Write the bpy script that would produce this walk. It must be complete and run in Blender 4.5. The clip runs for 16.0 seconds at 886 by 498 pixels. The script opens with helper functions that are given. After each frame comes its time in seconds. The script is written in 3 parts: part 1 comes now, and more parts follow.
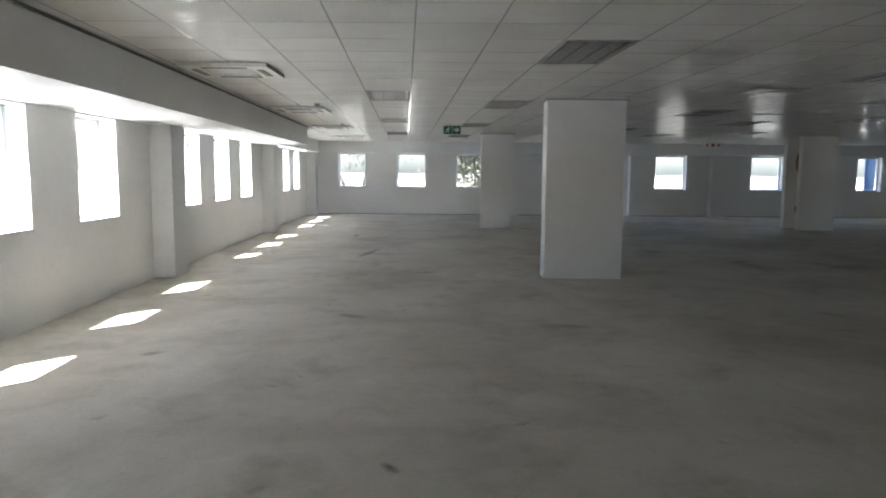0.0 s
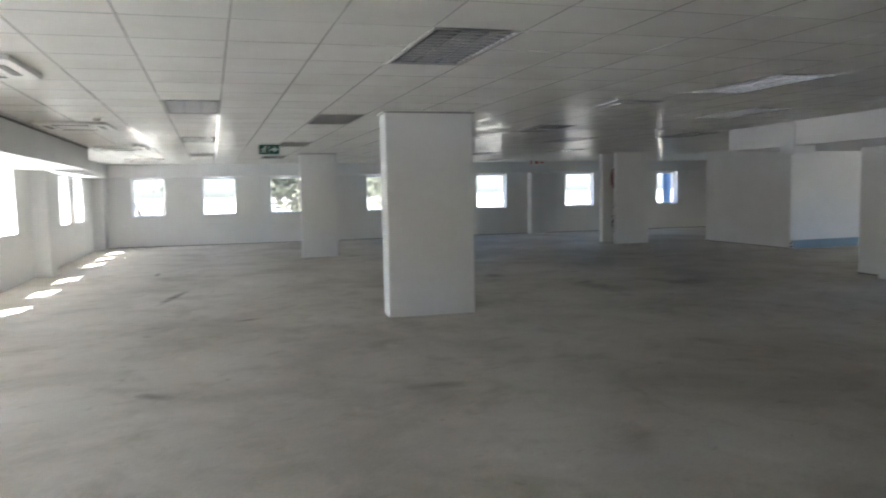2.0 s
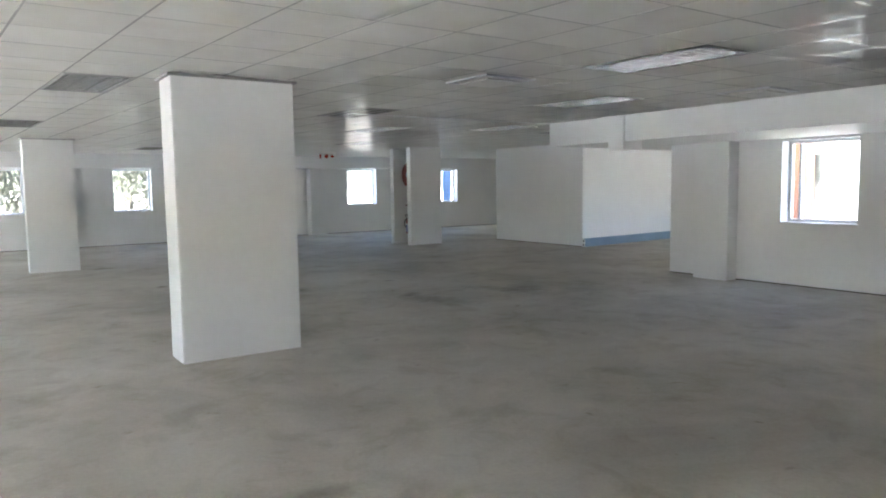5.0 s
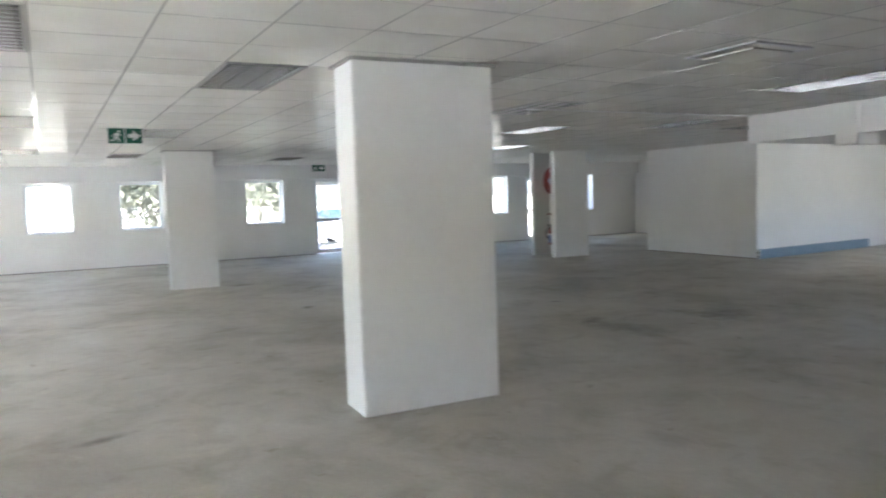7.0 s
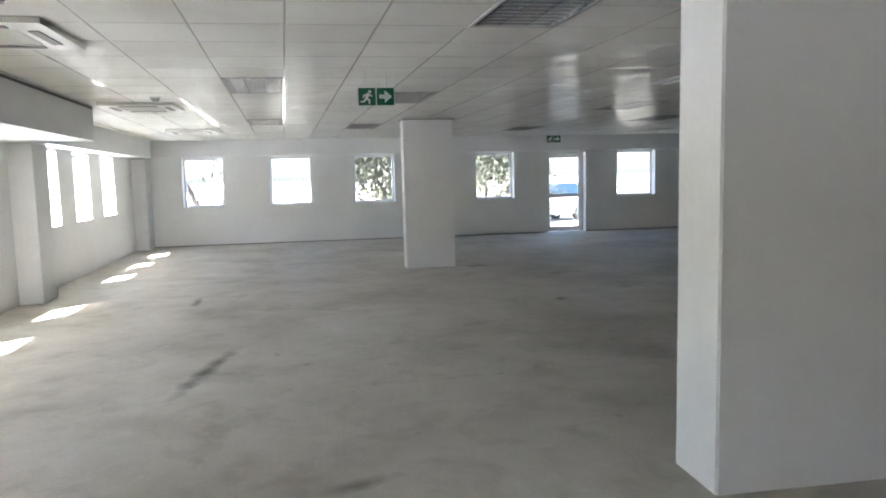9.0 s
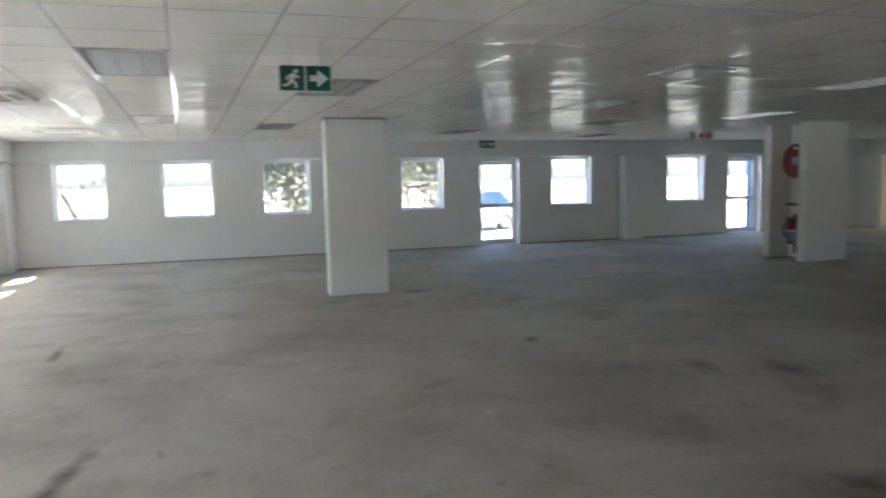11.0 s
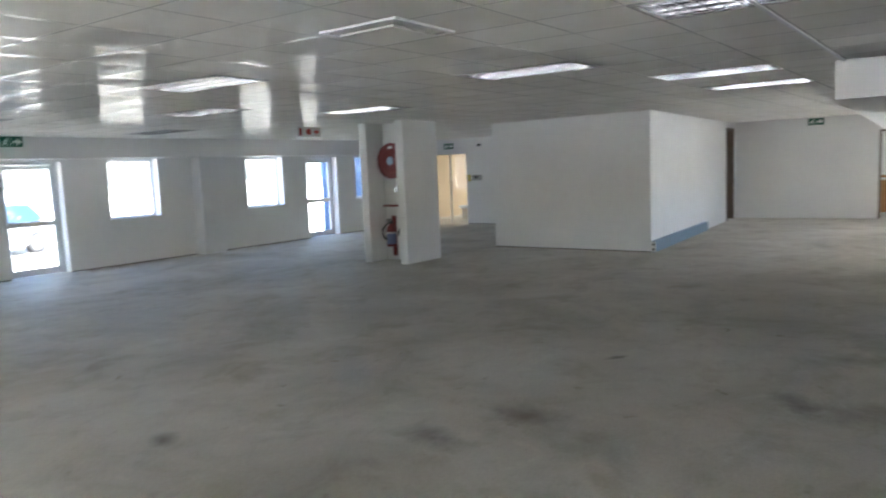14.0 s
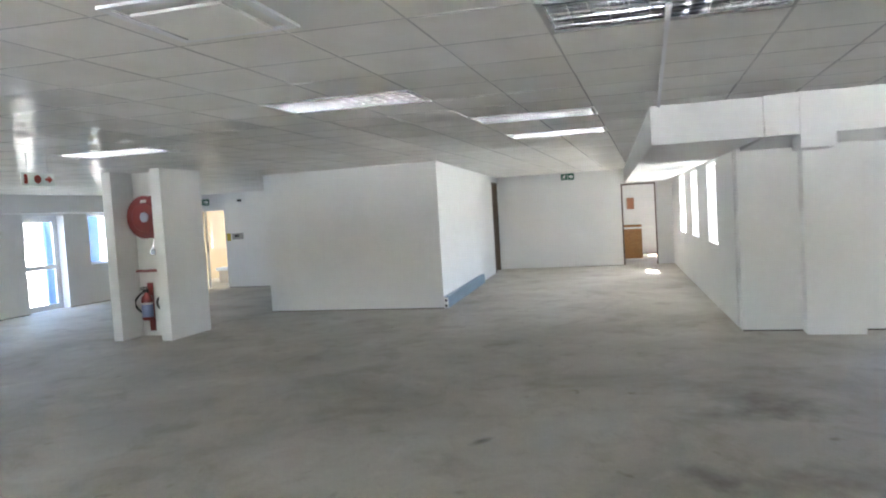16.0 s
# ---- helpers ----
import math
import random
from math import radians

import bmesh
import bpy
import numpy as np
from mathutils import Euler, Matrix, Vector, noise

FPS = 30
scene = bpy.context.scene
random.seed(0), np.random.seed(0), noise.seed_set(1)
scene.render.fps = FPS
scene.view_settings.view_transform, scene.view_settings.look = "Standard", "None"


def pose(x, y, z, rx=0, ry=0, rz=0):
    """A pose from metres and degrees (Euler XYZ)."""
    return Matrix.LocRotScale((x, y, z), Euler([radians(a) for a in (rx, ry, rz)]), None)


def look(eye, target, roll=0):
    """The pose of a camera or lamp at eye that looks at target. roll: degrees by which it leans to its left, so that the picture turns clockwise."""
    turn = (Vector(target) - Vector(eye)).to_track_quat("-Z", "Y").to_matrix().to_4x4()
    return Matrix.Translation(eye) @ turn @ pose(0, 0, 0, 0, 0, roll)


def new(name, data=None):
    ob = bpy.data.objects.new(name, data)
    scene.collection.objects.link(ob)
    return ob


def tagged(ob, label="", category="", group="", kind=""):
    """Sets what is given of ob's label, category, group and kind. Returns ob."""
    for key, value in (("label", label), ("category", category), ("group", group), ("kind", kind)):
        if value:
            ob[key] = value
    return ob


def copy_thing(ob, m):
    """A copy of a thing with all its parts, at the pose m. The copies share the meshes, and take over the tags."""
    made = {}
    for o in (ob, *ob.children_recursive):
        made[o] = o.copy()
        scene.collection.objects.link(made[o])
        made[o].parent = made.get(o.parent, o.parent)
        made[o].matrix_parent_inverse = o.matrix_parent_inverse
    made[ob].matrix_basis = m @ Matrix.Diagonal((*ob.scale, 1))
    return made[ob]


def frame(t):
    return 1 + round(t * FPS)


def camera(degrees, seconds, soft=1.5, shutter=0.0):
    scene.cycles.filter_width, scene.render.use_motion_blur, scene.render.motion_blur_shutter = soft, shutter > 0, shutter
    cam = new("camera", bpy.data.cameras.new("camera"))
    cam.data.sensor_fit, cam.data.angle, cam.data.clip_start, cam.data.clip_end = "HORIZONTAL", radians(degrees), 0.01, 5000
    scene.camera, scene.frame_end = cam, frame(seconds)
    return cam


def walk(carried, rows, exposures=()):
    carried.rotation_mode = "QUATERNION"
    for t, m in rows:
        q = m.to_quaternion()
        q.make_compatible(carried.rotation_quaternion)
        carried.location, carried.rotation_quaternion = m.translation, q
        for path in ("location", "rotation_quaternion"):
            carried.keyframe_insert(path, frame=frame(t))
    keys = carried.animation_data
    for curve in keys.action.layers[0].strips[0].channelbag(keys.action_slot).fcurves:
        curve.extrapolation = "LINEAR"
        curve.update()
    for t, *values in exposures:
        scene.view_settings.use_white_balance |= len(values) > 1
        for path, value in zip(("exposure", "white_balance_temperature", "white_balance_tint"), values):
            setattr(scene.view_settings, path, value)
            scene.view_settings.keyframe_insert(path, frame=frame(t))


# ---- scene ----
cam = camera(64.6, 16.0, soft=1.9, shutter=0.5)
PATH = [
    (0, (0.767, 0.437, 1.484), (0.745, 2.425, 1.265), 0.5),
    (0.5, (0.765, 0.818, 1.5), (0.706, 2.807, 1.299), 0.5),
    (1, (0.685, 1.219, 1.496), (0.783, 3.211, 1.358), 0.7),
    (1.5, (0.629, 1.529, 1.494), (0.941, 3.496, 1.309), -1.4),
    (2, (0.593, 1.866, 1.526), (1.093, 3.795, 1.363), -1.1),
    (2.5, (0.499, 2.277, 1.526), (1.264, 4.12, 1.396), -2.2),
    (3, (0.463, 2.573, 1.491), (1.39, 4.337, 1.32), -1.4),
    (3.5, (0.519, 2.916, 1.497), (1.502, 4.65, 1.33), -2.4),
    (3.7, (0.545, 3.074, 1.475), (1.566, 4.785, 1.302), -1.6),
    (5.8, (0.57, 4.67, 1.542), (1.715, 6.301, 1.374), -1.2),
    (6, (0.573, 4.849, 1.533), (1.701, 6.494, 1.388), -1.2),
    (6.5, (0.577, 5.216, 1.549), (1.595, 6.931, 1.403), -1.0),
    (7, (0.501, 5.657, 1.538), (1.37, 7.452, 1.387), -1.8),
    (7.5, (0.493, 6.116, 1.532), (1.098, 8.016, 1.378), -0.9),
    (8, (0.44, 6.505, 1.543), (0.842, 8.457, 1.367), 0.0),
    (8.5, (0.359, 6.915, 1.548), (0.711, 8.877, 1.383), 0.1),
    (8.7, (0.343, 7.066, 1.537), (0.648, 9.033, 1.34), -1.3),
    (10.8, (0.317, 8.964, 1.603), (0.777, 10.897, 1.381), -0.5),
    (11, (0.3, 9.153, 1.606), (0.864, 11.061, 1.41), -1.2),
    (11.5, (0.316, 9.531, 1.601), (1.086, 11.356, 1.327), -2.6),
    (12, (0.368, 9.919, 1.619), (1.27, 11.688, 1.383), -1.6),
    (12.5, (0.417, 10.358, 1.62), (1.485, 12.038, 1.42), -2.5),
    (13, (0.54, 10.727, 1.613), (1.754, 12.307, 1.441), -2.7),
    (13.5, (0.701, 11.112, 1.617), (2.089, 12.54, 1.435), -1.4),
    (14, (0.777, 11.466, 1.632), (2.357, 12.672, 1.406), -2.5),
    (14.5, (0.873, 11.783, 1.608), (2.575, 12.827, 1.482), -3.5),
    (15, (1.066, 12.078, 1.573), (2.899, 12.865, 1.428), -2.7),
    (15.5, (1.229, 12.304, 1.526), (3.131, 12.904, 1.378), -2.7),
    (16, (1.525, 12.63, 1.591), (3.44, 13.198, 1.494), -3.4),
]
walk(cam, [(t, look(eye, target, roll)) for t, eye, target, roll in PATH],
     [(t, stops + 0.13, 6140, 13) for t, stops in ((0.0, 3.3), (1.0, 3.4), (2.0, 3.8), (3.5, 4.42), (6.0, 4.65), (7.0, 4.55), (8.0, 4.15), (8.5, 3.98), (11.0, 3.75), (12.5, 4.3), (13.5, 4.5), (14.0, 4.68), (15.0, 5.08), (16.0, 5.3))])

# ---- world, sun and exposure ----
SUN_EL, SUN_DIR = radians(52.0), Vector((0.68, 0.73, 0.0)).normalized()
sky_world = bpy.data.worlds.new("sky")
scene.world = sky_world
sky_world.use_nodes = True
wn = sky_world.node_tree
sky = wn.nodes.new("ShaderNodeTexSky")
sky.sky_type, sky.sun_disc = "NISHITA", False
sky.sun_elevation = SUN_EL
sky.sun_rotation = math.atan2(-SUN_DIR.x, -SUN_DIR.y)
sky.dust_density = 3.0
wn.links.new(sky.outputs[0], wn.nodes["Background"].inputs[0])
wn.nodes["Background"].inputs[1].default_value = 0.105
sun_data = bpy.data.lights.new("sun", "SUN")
sun_data.energy, sun_data.angle, sun_data.color = 5.0, radians(0.5), (1.0, 0.95, 0.88)
sun = new("sun", sun_data)
way = Vector((SUN_DIR.x * math.cos(SUN_EL), SUN_DIR.y * math.cos(SUN_EL), -math.sin(SUN_EL)))
sun.matrix_world = look(Vector((-8, -8, 12)), Vector((-8, -8, 12)) + way)

# ---- materials ----


def material(name, colour, rough=0.6, metal=0.0, spec=0.5):
    m = bpy.data.materials.new(name)
    m.use_nodes = True
    b = m.node_tree.nodes["Principled BSDF"]
    b.inputs["Base Color"].default_value = (*colour, 1)
    b.inputs["Roughness"].default_value = rough
    b.inputs["Metallic"].default_value = metal
    b.inputs["Specular IOR Level"].default_value = spec
    return m


def node(m, kind, **inputs):
    n = m.node_tree.nodes.new(kind)
    for key, value in inputs.items():
        n.inputs[key.replace("_", " ")].default_value = value
    return n


def ramp(m, source, stops):
    r = m.node_tree.nodes.new("ShaderNodeValToRGB")
    while len(r.color_ramp.elements) < len(stops):
        r.color_ramp.elements.new(0.5)
    for e, (pos, c) in zip(r.color_ramp.elements, stops):
        e.position, e.color = pos, (*c, 1)
    m.node_tree.links.new(source, r.inputs[0])
    return r


def mix(m, factor, a, b, kind="MIX"):
    n = m.node_tree.nodes.new("ShaderNodeMix")
    n.data_type, n.blend_type = "RGBA", kind
    for socket, value in ((n.inputs[0], factor), (n.inputs[6], a), (n.inputs[7], b)):
        if isinstance(value, (int, float)):
            socket.default_value = value
        elif isinstance(value, tuple):
            socket.default_value = (*value, 1)
        else:
            m.node_tree.links.new(value, socket)
    return n.outputs[2]


def place(m):
    return m.node_tree.nodes.new("ShaderNodeNewGeometry").outputs["Position"]


def noise_at(m, scale, detail=4.0, rough=0.55, distort=0.0, stretch=None):
    n = node(m, "ShaderNodeTexNoise", Scale=scale, Detail=detail, Roughness=rough, Distortion=distort)
    source = place(m)
    if stretch:
        mp = m.node_tree.nodes.new("ShaderNodeMapping")
        mp.inputs["Scale"].default_value = stretch
        m.node_tree.links.new(source, mp.inputs[0])
        source = mp.outputs[0]
    m.node_tree.links.new(source, n.inputs["Vector"])
    return n.outputs["Fac"]


def bump(m, height, strength, distance=0.01):
    b = node(m, "ShaderNodeBump", Strength=strength, Distance=distance)
    m.node_tree.links.new(height, b.inputs["Height"])
    m.node_tree.links.new(b.outputs[0], m.node_tree.nodes["Principled BSDF"].inputs["Normal"])


def colour_in(m, socket):
    m.node_tree.links.new(socket, m.node_tree.nodes["Principled BSDF"].inputs["Base Color"])


def rough_in(m, socket):
    m.node_tree.links.new(socket, m.node_tree.nodes["Principled BSDF"].inputs["Roughness"])


def paint(name, colour, rough=0.6, dirt=0.06):
    m = material(name, colour, rough, spec=0.3)
    big = ramp(m, noise_at(m, 0.9, 5), [(0.3, tuple(c * (1 - dirt) for c in colour)), (0.7, colour)])
    fine = ramp(m, noise_at(m, 14, 3), [(0.35, (0.985, 0.985, 0.98)), (0.65, (1, 1, 1))])
    colour_in(m, mix(m, 1.0, big.outputs[0], fine.outputs[0], "MULTIPLY"))
    bump(m, noise_at(m, 160, 2), 0.04, 0.004)
    return m


WHITE = paint("white_wall_paint", (0.81, 0.81, 0.80))
COLUMN = paint("white_column_paint", (0.82, 0.82, 0.80), 0.5, 0.04)
OUTER = paint("outside_render", (0.70, 0.68, 0.64), 0.8, 0.12)
FRAME = material("white_powder_coat", (0.72, 0.73, 0.75), 0.35)
DARKFRAME = material("brown_door_frame", (0.14, 0.105, 0.08), 0.5)
STEEL = material("aluminium", (0.38, 0.385, 0.395), 0.14, 1.0)
HANDLE = material("satin_steel", (0.55, 0.55, 0.56), 0.3, 1.0)
RED = material("red_enamel", (0.20, 0.02, 0.018), 0.42)
DARK = material("dark_rubber", (0.02, 0.02, 0.022), 0.6)
BLACK = material("black_plastic", (0.03, 0.03, 0.03), 0.45)
SIGNGREEN = material("sign_green", (0.0, 0.10, 0.06), 0.35)
SIGNWHITE = material("sign_white", (0.80, 0.82, 0.78), 0.4)
SIGNRED = material("sign_red", (0.45, 0.05, 0.03), 0.4)
GREYBLUE = paint("blue_grey_trunking", (0.22, 0.31, 0.40), 0.45, 0.1)
PLASTIC = material("off_white_plastic", (0.74, 0.73, 0.69), 0.35)
THROAT = material("grey_metal_throat", (0.36, 0.355, 0.34), 0.5)
BLADE = material("grey_anodised_blade", (0.66, 0.66, 0.665), 0.18, 1.0)
LABELBLUE = material("label_blue", (0.22, 0.27, 0.47), 0.45)
PALE = material("pale_label", (0.40, 0.46, 0.60), 0.5)
GLASS = bpy.data.materials.new("window_glass")
GLASS.use_nodes = True
gt = GLASS.node_tree
gt.nodes.remove(gt.nodes["Principled BSDF"])
clear, gloss, both = (gt.nodes.new(k) for k in ("ShaderNodeBsdfTransparent", "ShaderNodeBsdfGlossy", "ShaderNodeMixShader"))
gloss.inputs["Roughness"].default_value = 0.02
clear.inputs[0].default_value = (0.93, 0.95, 0.95, 1)
both.inputs[0].default_value = 0.06
gt.links.new(clear.outputs[0], both.inputs[1]), gt.links.new(gloss.outputs[0], both.inputs[2])
gt.links.new(both.outputs[0], gt.nodes["Material Output"].inputs[0])

CONCRETE = material("bare_screed", (0.24, 0.22, 0.19), 0.62)
base = ramp(CONCRETE, noise_at(CONCRETE, 0.55, 6, 0.6, 0.6), [(0.32, (0.365, 0.335, 0.28)), (0.5, (0.465, 0.435, 0.37)), (0.68, (0.54, 0.515, 0.455))])
blot = ramp(CONCRETE, noise_at(CONCRETE, 1.5, 4, 0.6, 0.35), [(0.30, (0.82, 0.80, 0.77)), (0.45, (1, 1, 1)), (0.64, (1, 1, 1)), (0.74, (1.12, 1.13, 1.13))])
grit = ramp(CONCRETE, noise_at(CONCRETE, 38, 4, 0.7), [(0.25, (0.90, 0.895, 0.885)), (0.6, (1.02, 1.02, 1.02))])
spots = ramp(CONCRETE, noise_at(CONCRETE, 5.5, 2, 0.5, 0.4), [(0.20, (0.68, 0.65, 0.60)), (0.31, (1, 1, 1))])


def smear(m, p, q, wid, dark):
    """A soft-edged worn mark along the line from p to q, as a multiplier."""
    mp = m.node_tree.nodes.new("ShaderNodeMapping")
    mp.vector_type = "TEXTURE"
    ln = math.hypot(q[0] - p[0], q[1] - p[1]) / 2 + wid
    mp.inputs["Location"].default_value = ((p[0] + q[0]) / 2, (p[1] + q[1]) / 2, 0)
    mp.inputs["Rotation"].default_value = (0, 0, math.atan2(q[1] - p[1], q[0] - p[0]))
    mp.inputs["Scale"].default_value = (ln, wid, 1)
    m.node_tree.links.new(place(m), mp.inputs[0])
    d = m.node_tree.nodes.new("ShaderNodeVectorMath")
    d.operation = "LENGTH"
    m.node_tree.links.new(mp.outputs[0], d.inputs[0])
    wob = m.node_tree.nodes.new("ShaderNodeMath")
    wob.operation = "MULTIPLY_ADD"
    wob.inputs[1].default_value = 0.8
    m.node_tree.links.new(noise_at(m, 6.0, 4), wob.inputs[0])
    m.node_tree.links.new(d.outputs["Value"], wob.inputs[2])
    return ramp(m, wob.outputs[0], [(0.40, (dark, dark * 0.98, dark * 0.95)), (0.99, (1, 1, 1))])


cloud = ramp(CONCRETE, noise_at(CONCRETE, 2.6, 5, 0.62, 0.9), [(0.32, (0.88, 0.87, 0.845)), (0.48, (0.99, 0.99, 0.985)), (0.60, (1.0, 1.0, 1.0)), (0.72, (1.10, 1.10, 1.09))])
c = mix(CONCRETE, 1.0, base.outputs[0], blot.outputs[0], "MULTIPLY")
c = mix(CONCRETE, 1.0, c, cloud.outputs[0], "MULTIPLY")
for p, q, wid, dark in (((-0.98, 11.7), (-0.46, 14.62), 0.17, 0.24), ((-1.38, 15.95), (-1.46, 17.2), 0.11, 0.35), ((5.5, 12.45), (5.95, 11.0), 0.55, 0.62), ((5.5, 12.2), (5.95, 12.55), 0.25, 0.5),
                        ((1.6, 7.2), (2.25, 7.1), 0.24, 0.6), ((7.75, 12.25), (7.0, 11.4), 0.7, 0.6), ((-0.4, 7.62), (-0.1, 7.42), 0.16, 0.4), ((6.05, 13.92), (6.36, 13.72), 0.1, 0.35),
                        ((0.42, 3.9), (0.52, 3.75), 0.07, 0.25), ((-1.7, 5.92), (-1.58, 6.02), 0.12, 0.35), ((3.2, 11.9), (3.5, 11.8), 0.4, 0.4), ((0.1, 10.6), (0.75, 10.85), 0.14, 0.5), ((6.8, 12.6), (7.25, 11.4), 0.5, 0.66), ((3.96, 13.8), (4.05, 14.35), 0.3, 0.5), ((3.05, 15.45), (3.12, 15.6), 0.2, 0.45), ((4.66, 14.05), (4.58, 13.5), 0.45, 0.55), ((2.55, 19.0), (2.95, 18.95), 0.3, 0.5)):
    c = mix(CONCRETE, 1.0, c, smear(CONCRETE, p, q, wid, dark).outputs[0], "MULTIPLY")
c = mix(CONCRETE, 1.0, c, grit.outputs[0], "MULTIPLY")
c = mix(CONCRETE, 1.0, c, spots.outputs[0], "MULTIPLY")
colour_in(CONCRETE, c)
rr = ramp(CONCRETE, noise_at(CONCRETE, 1.3, 5), [(0.3, (0.6, 0.6, 0.6)), (0.7, (0.8, 0.8, 0.8))])
rough_in(CONCRETE, rr.outputs[0])
bump(CONCRETE, noise_at(CONCRETE, 25, 6, 0.65), 0.25, 0.006)

TILE = material("vinyl_ceiling_tile", (0.66, 0.65, 0.615), 0.19, spec=0.16)
isl = TILE.node_tree.nodes.new("ShaderNodeNewGeometry")
tint = ramp(TILE, isl.outputs["Random Per Island"], [(0.0, (0.76, 0.75, 0.715)), (1.0, (0.81, 0.80, 0.77))])
marks = ramp(TILE, noise_at(TILE, 2.2, 5), [(0.3, (0.93, 0.925, 0.90)), (0.6, (1, 1, 1))])
colour_in(TILE, mix(TILE, 1.0, tint.outputs[0], marks.outputs[0], "MULTIPLY"))
bump(TILE, noise_at(TILE, 5.0, 2, 0.4), 0.06, 0.02)
tt = TILE.node_tree
tile_body = tt.nodes["Principled BSDF"]
tile_body.inputs["Specular IOR Level"].default_value = 0.0
sheen, fres, part_of, blend = (tt.nodes.new(k) for k in ("ShaderNodeBsdfGlossy", "ShaderNodeFresnel", "ShaderNodeMath", "ShaderNodeMixShader"))
sheen.inputs["Roughness"].default_value = 0.12
fres.inputs["IOR"].default_value = 1.35
part_of.operation = "MULTIPLY"
part_of.inputs[1].default_value = 0.085
tt.links.new(fres.outputs[0], part_of.inputs[0]), tt.links.new(part_of.outputs[0], blend.inputs[0])
tt.links.new(tile_body.outputs[0], blend.inputs[1]), tt.links.new(sheen.outputs[0], blend.inputs[2])
tt.links.new(blend.outputs[0], tt.nodes["Material Output"].inputs[0])
TBAR = material("ceiling_soffit_grey", (0.26, 0.255, 0.24), 0.6)
GRIDBAR = material("enamelled_grid_bar", (0.68, 0.675, 0.65), 0.09, spec=0.6)
bump(GRIDBAR, noise_at(GRIDBAR, 3.0, 2, 0.4), 0.05, 0.02)
# pale colour of the added bounce sheet west of the building
BOUNCE_PAVING = paint("pale_bounce_paving", (0.74, 0.74, 0.73), 0.85, 0.12)
GROUND = material("outside_paving", (0.42, 0.40, 0.36), 0.9)
gr = ramp(GROUND, noise_at(GROUND, 0.3, 6), [(0.3, (0.28, 0.265, 0.23)), (0.7, (0.38, 0.365, 0.33))])
colour_in(GROUND, gr.outputs[0])
BARK = material("bark", (0.16, 0.13, 0.10), 0.9)
bk = ramp(BARK, noise_at(BARK, 9, 5, 0.6, 0.0, (1, 1, 0.25)), [(0.3, (0.03, 0.026, 0.022)), (0.7, (0.075, 0.065, 0.055))])
colour_in(BARK, bk.outputs[0])
LEAF = material("leaves", (0.09, 0.12, 0.04), 0.6)
li = LEAF.node_tree.nodes.new("ShaderNodeNewGeometry")
lr = ramp(LEAF, li.outputs["Random Per Island"], [(0.0, (0.04, 0.045, 0.03)), (1.0, (0.095, 0.10, 0.07))])
colour_in(LEAF, lr.outputs[0])
TIMBER = material("oiled_timber", (0.40, 0.20, 0.07), 0.35)
tw = ramp(TIMBER, noise_at(TIMBER, 6, 5, 0.6, 1.5, (1, 1, 8)), [(0.3, (0.30, 0.14, 0.045)), (0.7, (0.48, 0.25, 0.09))])
colour_in(TIMBER, tw.outputs[0])
SAND = paint("sand_coloured_wall", (0.62, 0.50, 0.36), 0.7, 0.1)
TERRA = paint("terracotta_render", (0.42, 0.20, 0.12), 0.8, 0.1)
BLUE = material("blue_cladding", (0.06, 0.13, 0.26), 0.5)
NAVY = material("dark_blue_window", (0.012, 0.03, 0.055), 0.35)
CARPAINT = material("silver_car_paint", (0.55, 0.56, 0.58), 0.3)

# ---- mesh helpers ----


def part(name, bm, mat, parent=None, label="", bevel=0.0):
    if bevel:
        bmesh.ops.bevel(bm, geom=[e for e in bm.edges if e.is_manifold and e.calc_face_angle(0) > 0.6], offset=bevel, segments=2, affect="EDGES", clamp_overlap=True)
    bmesh.ops.recalc_face_normals(bm, faces=bm.faces[:])
    me = bpy.data.meshes.new(name)
    bm.to_mesh(me), bm.free()
    me.materials.append(mat)
    ob = new(name, me)
    ob.parent = parent
    if label:
        ob["label"] = label
    return ob


def smooth(ob):
    for p in ob.data.polygons:
        p.use_smooth = True
    return ob


def add_box(bm, x0, x1, y0, y1, z0, z1, m=None):
    vs = [bm.verts.new((x, y, z)) for x in (x0, x1) for y in (y0, y1) for z in (z0, z1)]
    for f in ((0, 1, 3, 2), (4, 6, 7, 5), (0, 4, 5, 1), (2, 3, 7, 6), (0, 2, 6, 4), (1, 5, 7, 3)):
        bm.faces.new([vs[i] for i in f])
    if m is not None:
        bmesh.ops.transform(bm, matrix=m, verts=vs)
    return vs


def boxes(*rows, m=None):
    bm = bmesh.new()
    for r in rows:
        add_box(bm, *r, m=m)
    return bm


def add_cyl(bm, r0, r1, h, m, seg=20):
    made = bmesh.ops.create_cone(bm, cap_ends=True, segments=seg, radius1=r0, radius2=r1, depth=h)
    bmesh.ops.transform(bm, matrix=m, verts=made["verts"])


def cyl(r0, r1, h, m, seg=20):
    bm = bmesh.new()
    add_cyl(bm, r0, r1, h, m, seg)
    return bm


def holder(name, m, label="", category="", group="", kind=""):
    ob = new(name)
    ob.empty_display_size = 0.2
    ob.matrix_basis = m
    return tagged(ob, label, category, group, kind)


def along(p, q, z=0.0):
    """Pose with x running from p to q and y to the left of it."""
    return pose(p[0], p[1], z, 0, 0, math.degrees(math.atan2(q[1] - p[1], q[0] - p[0])))


def length(p, q):
    return math.hypot(q[0] - p[0], q[1] - p[1])


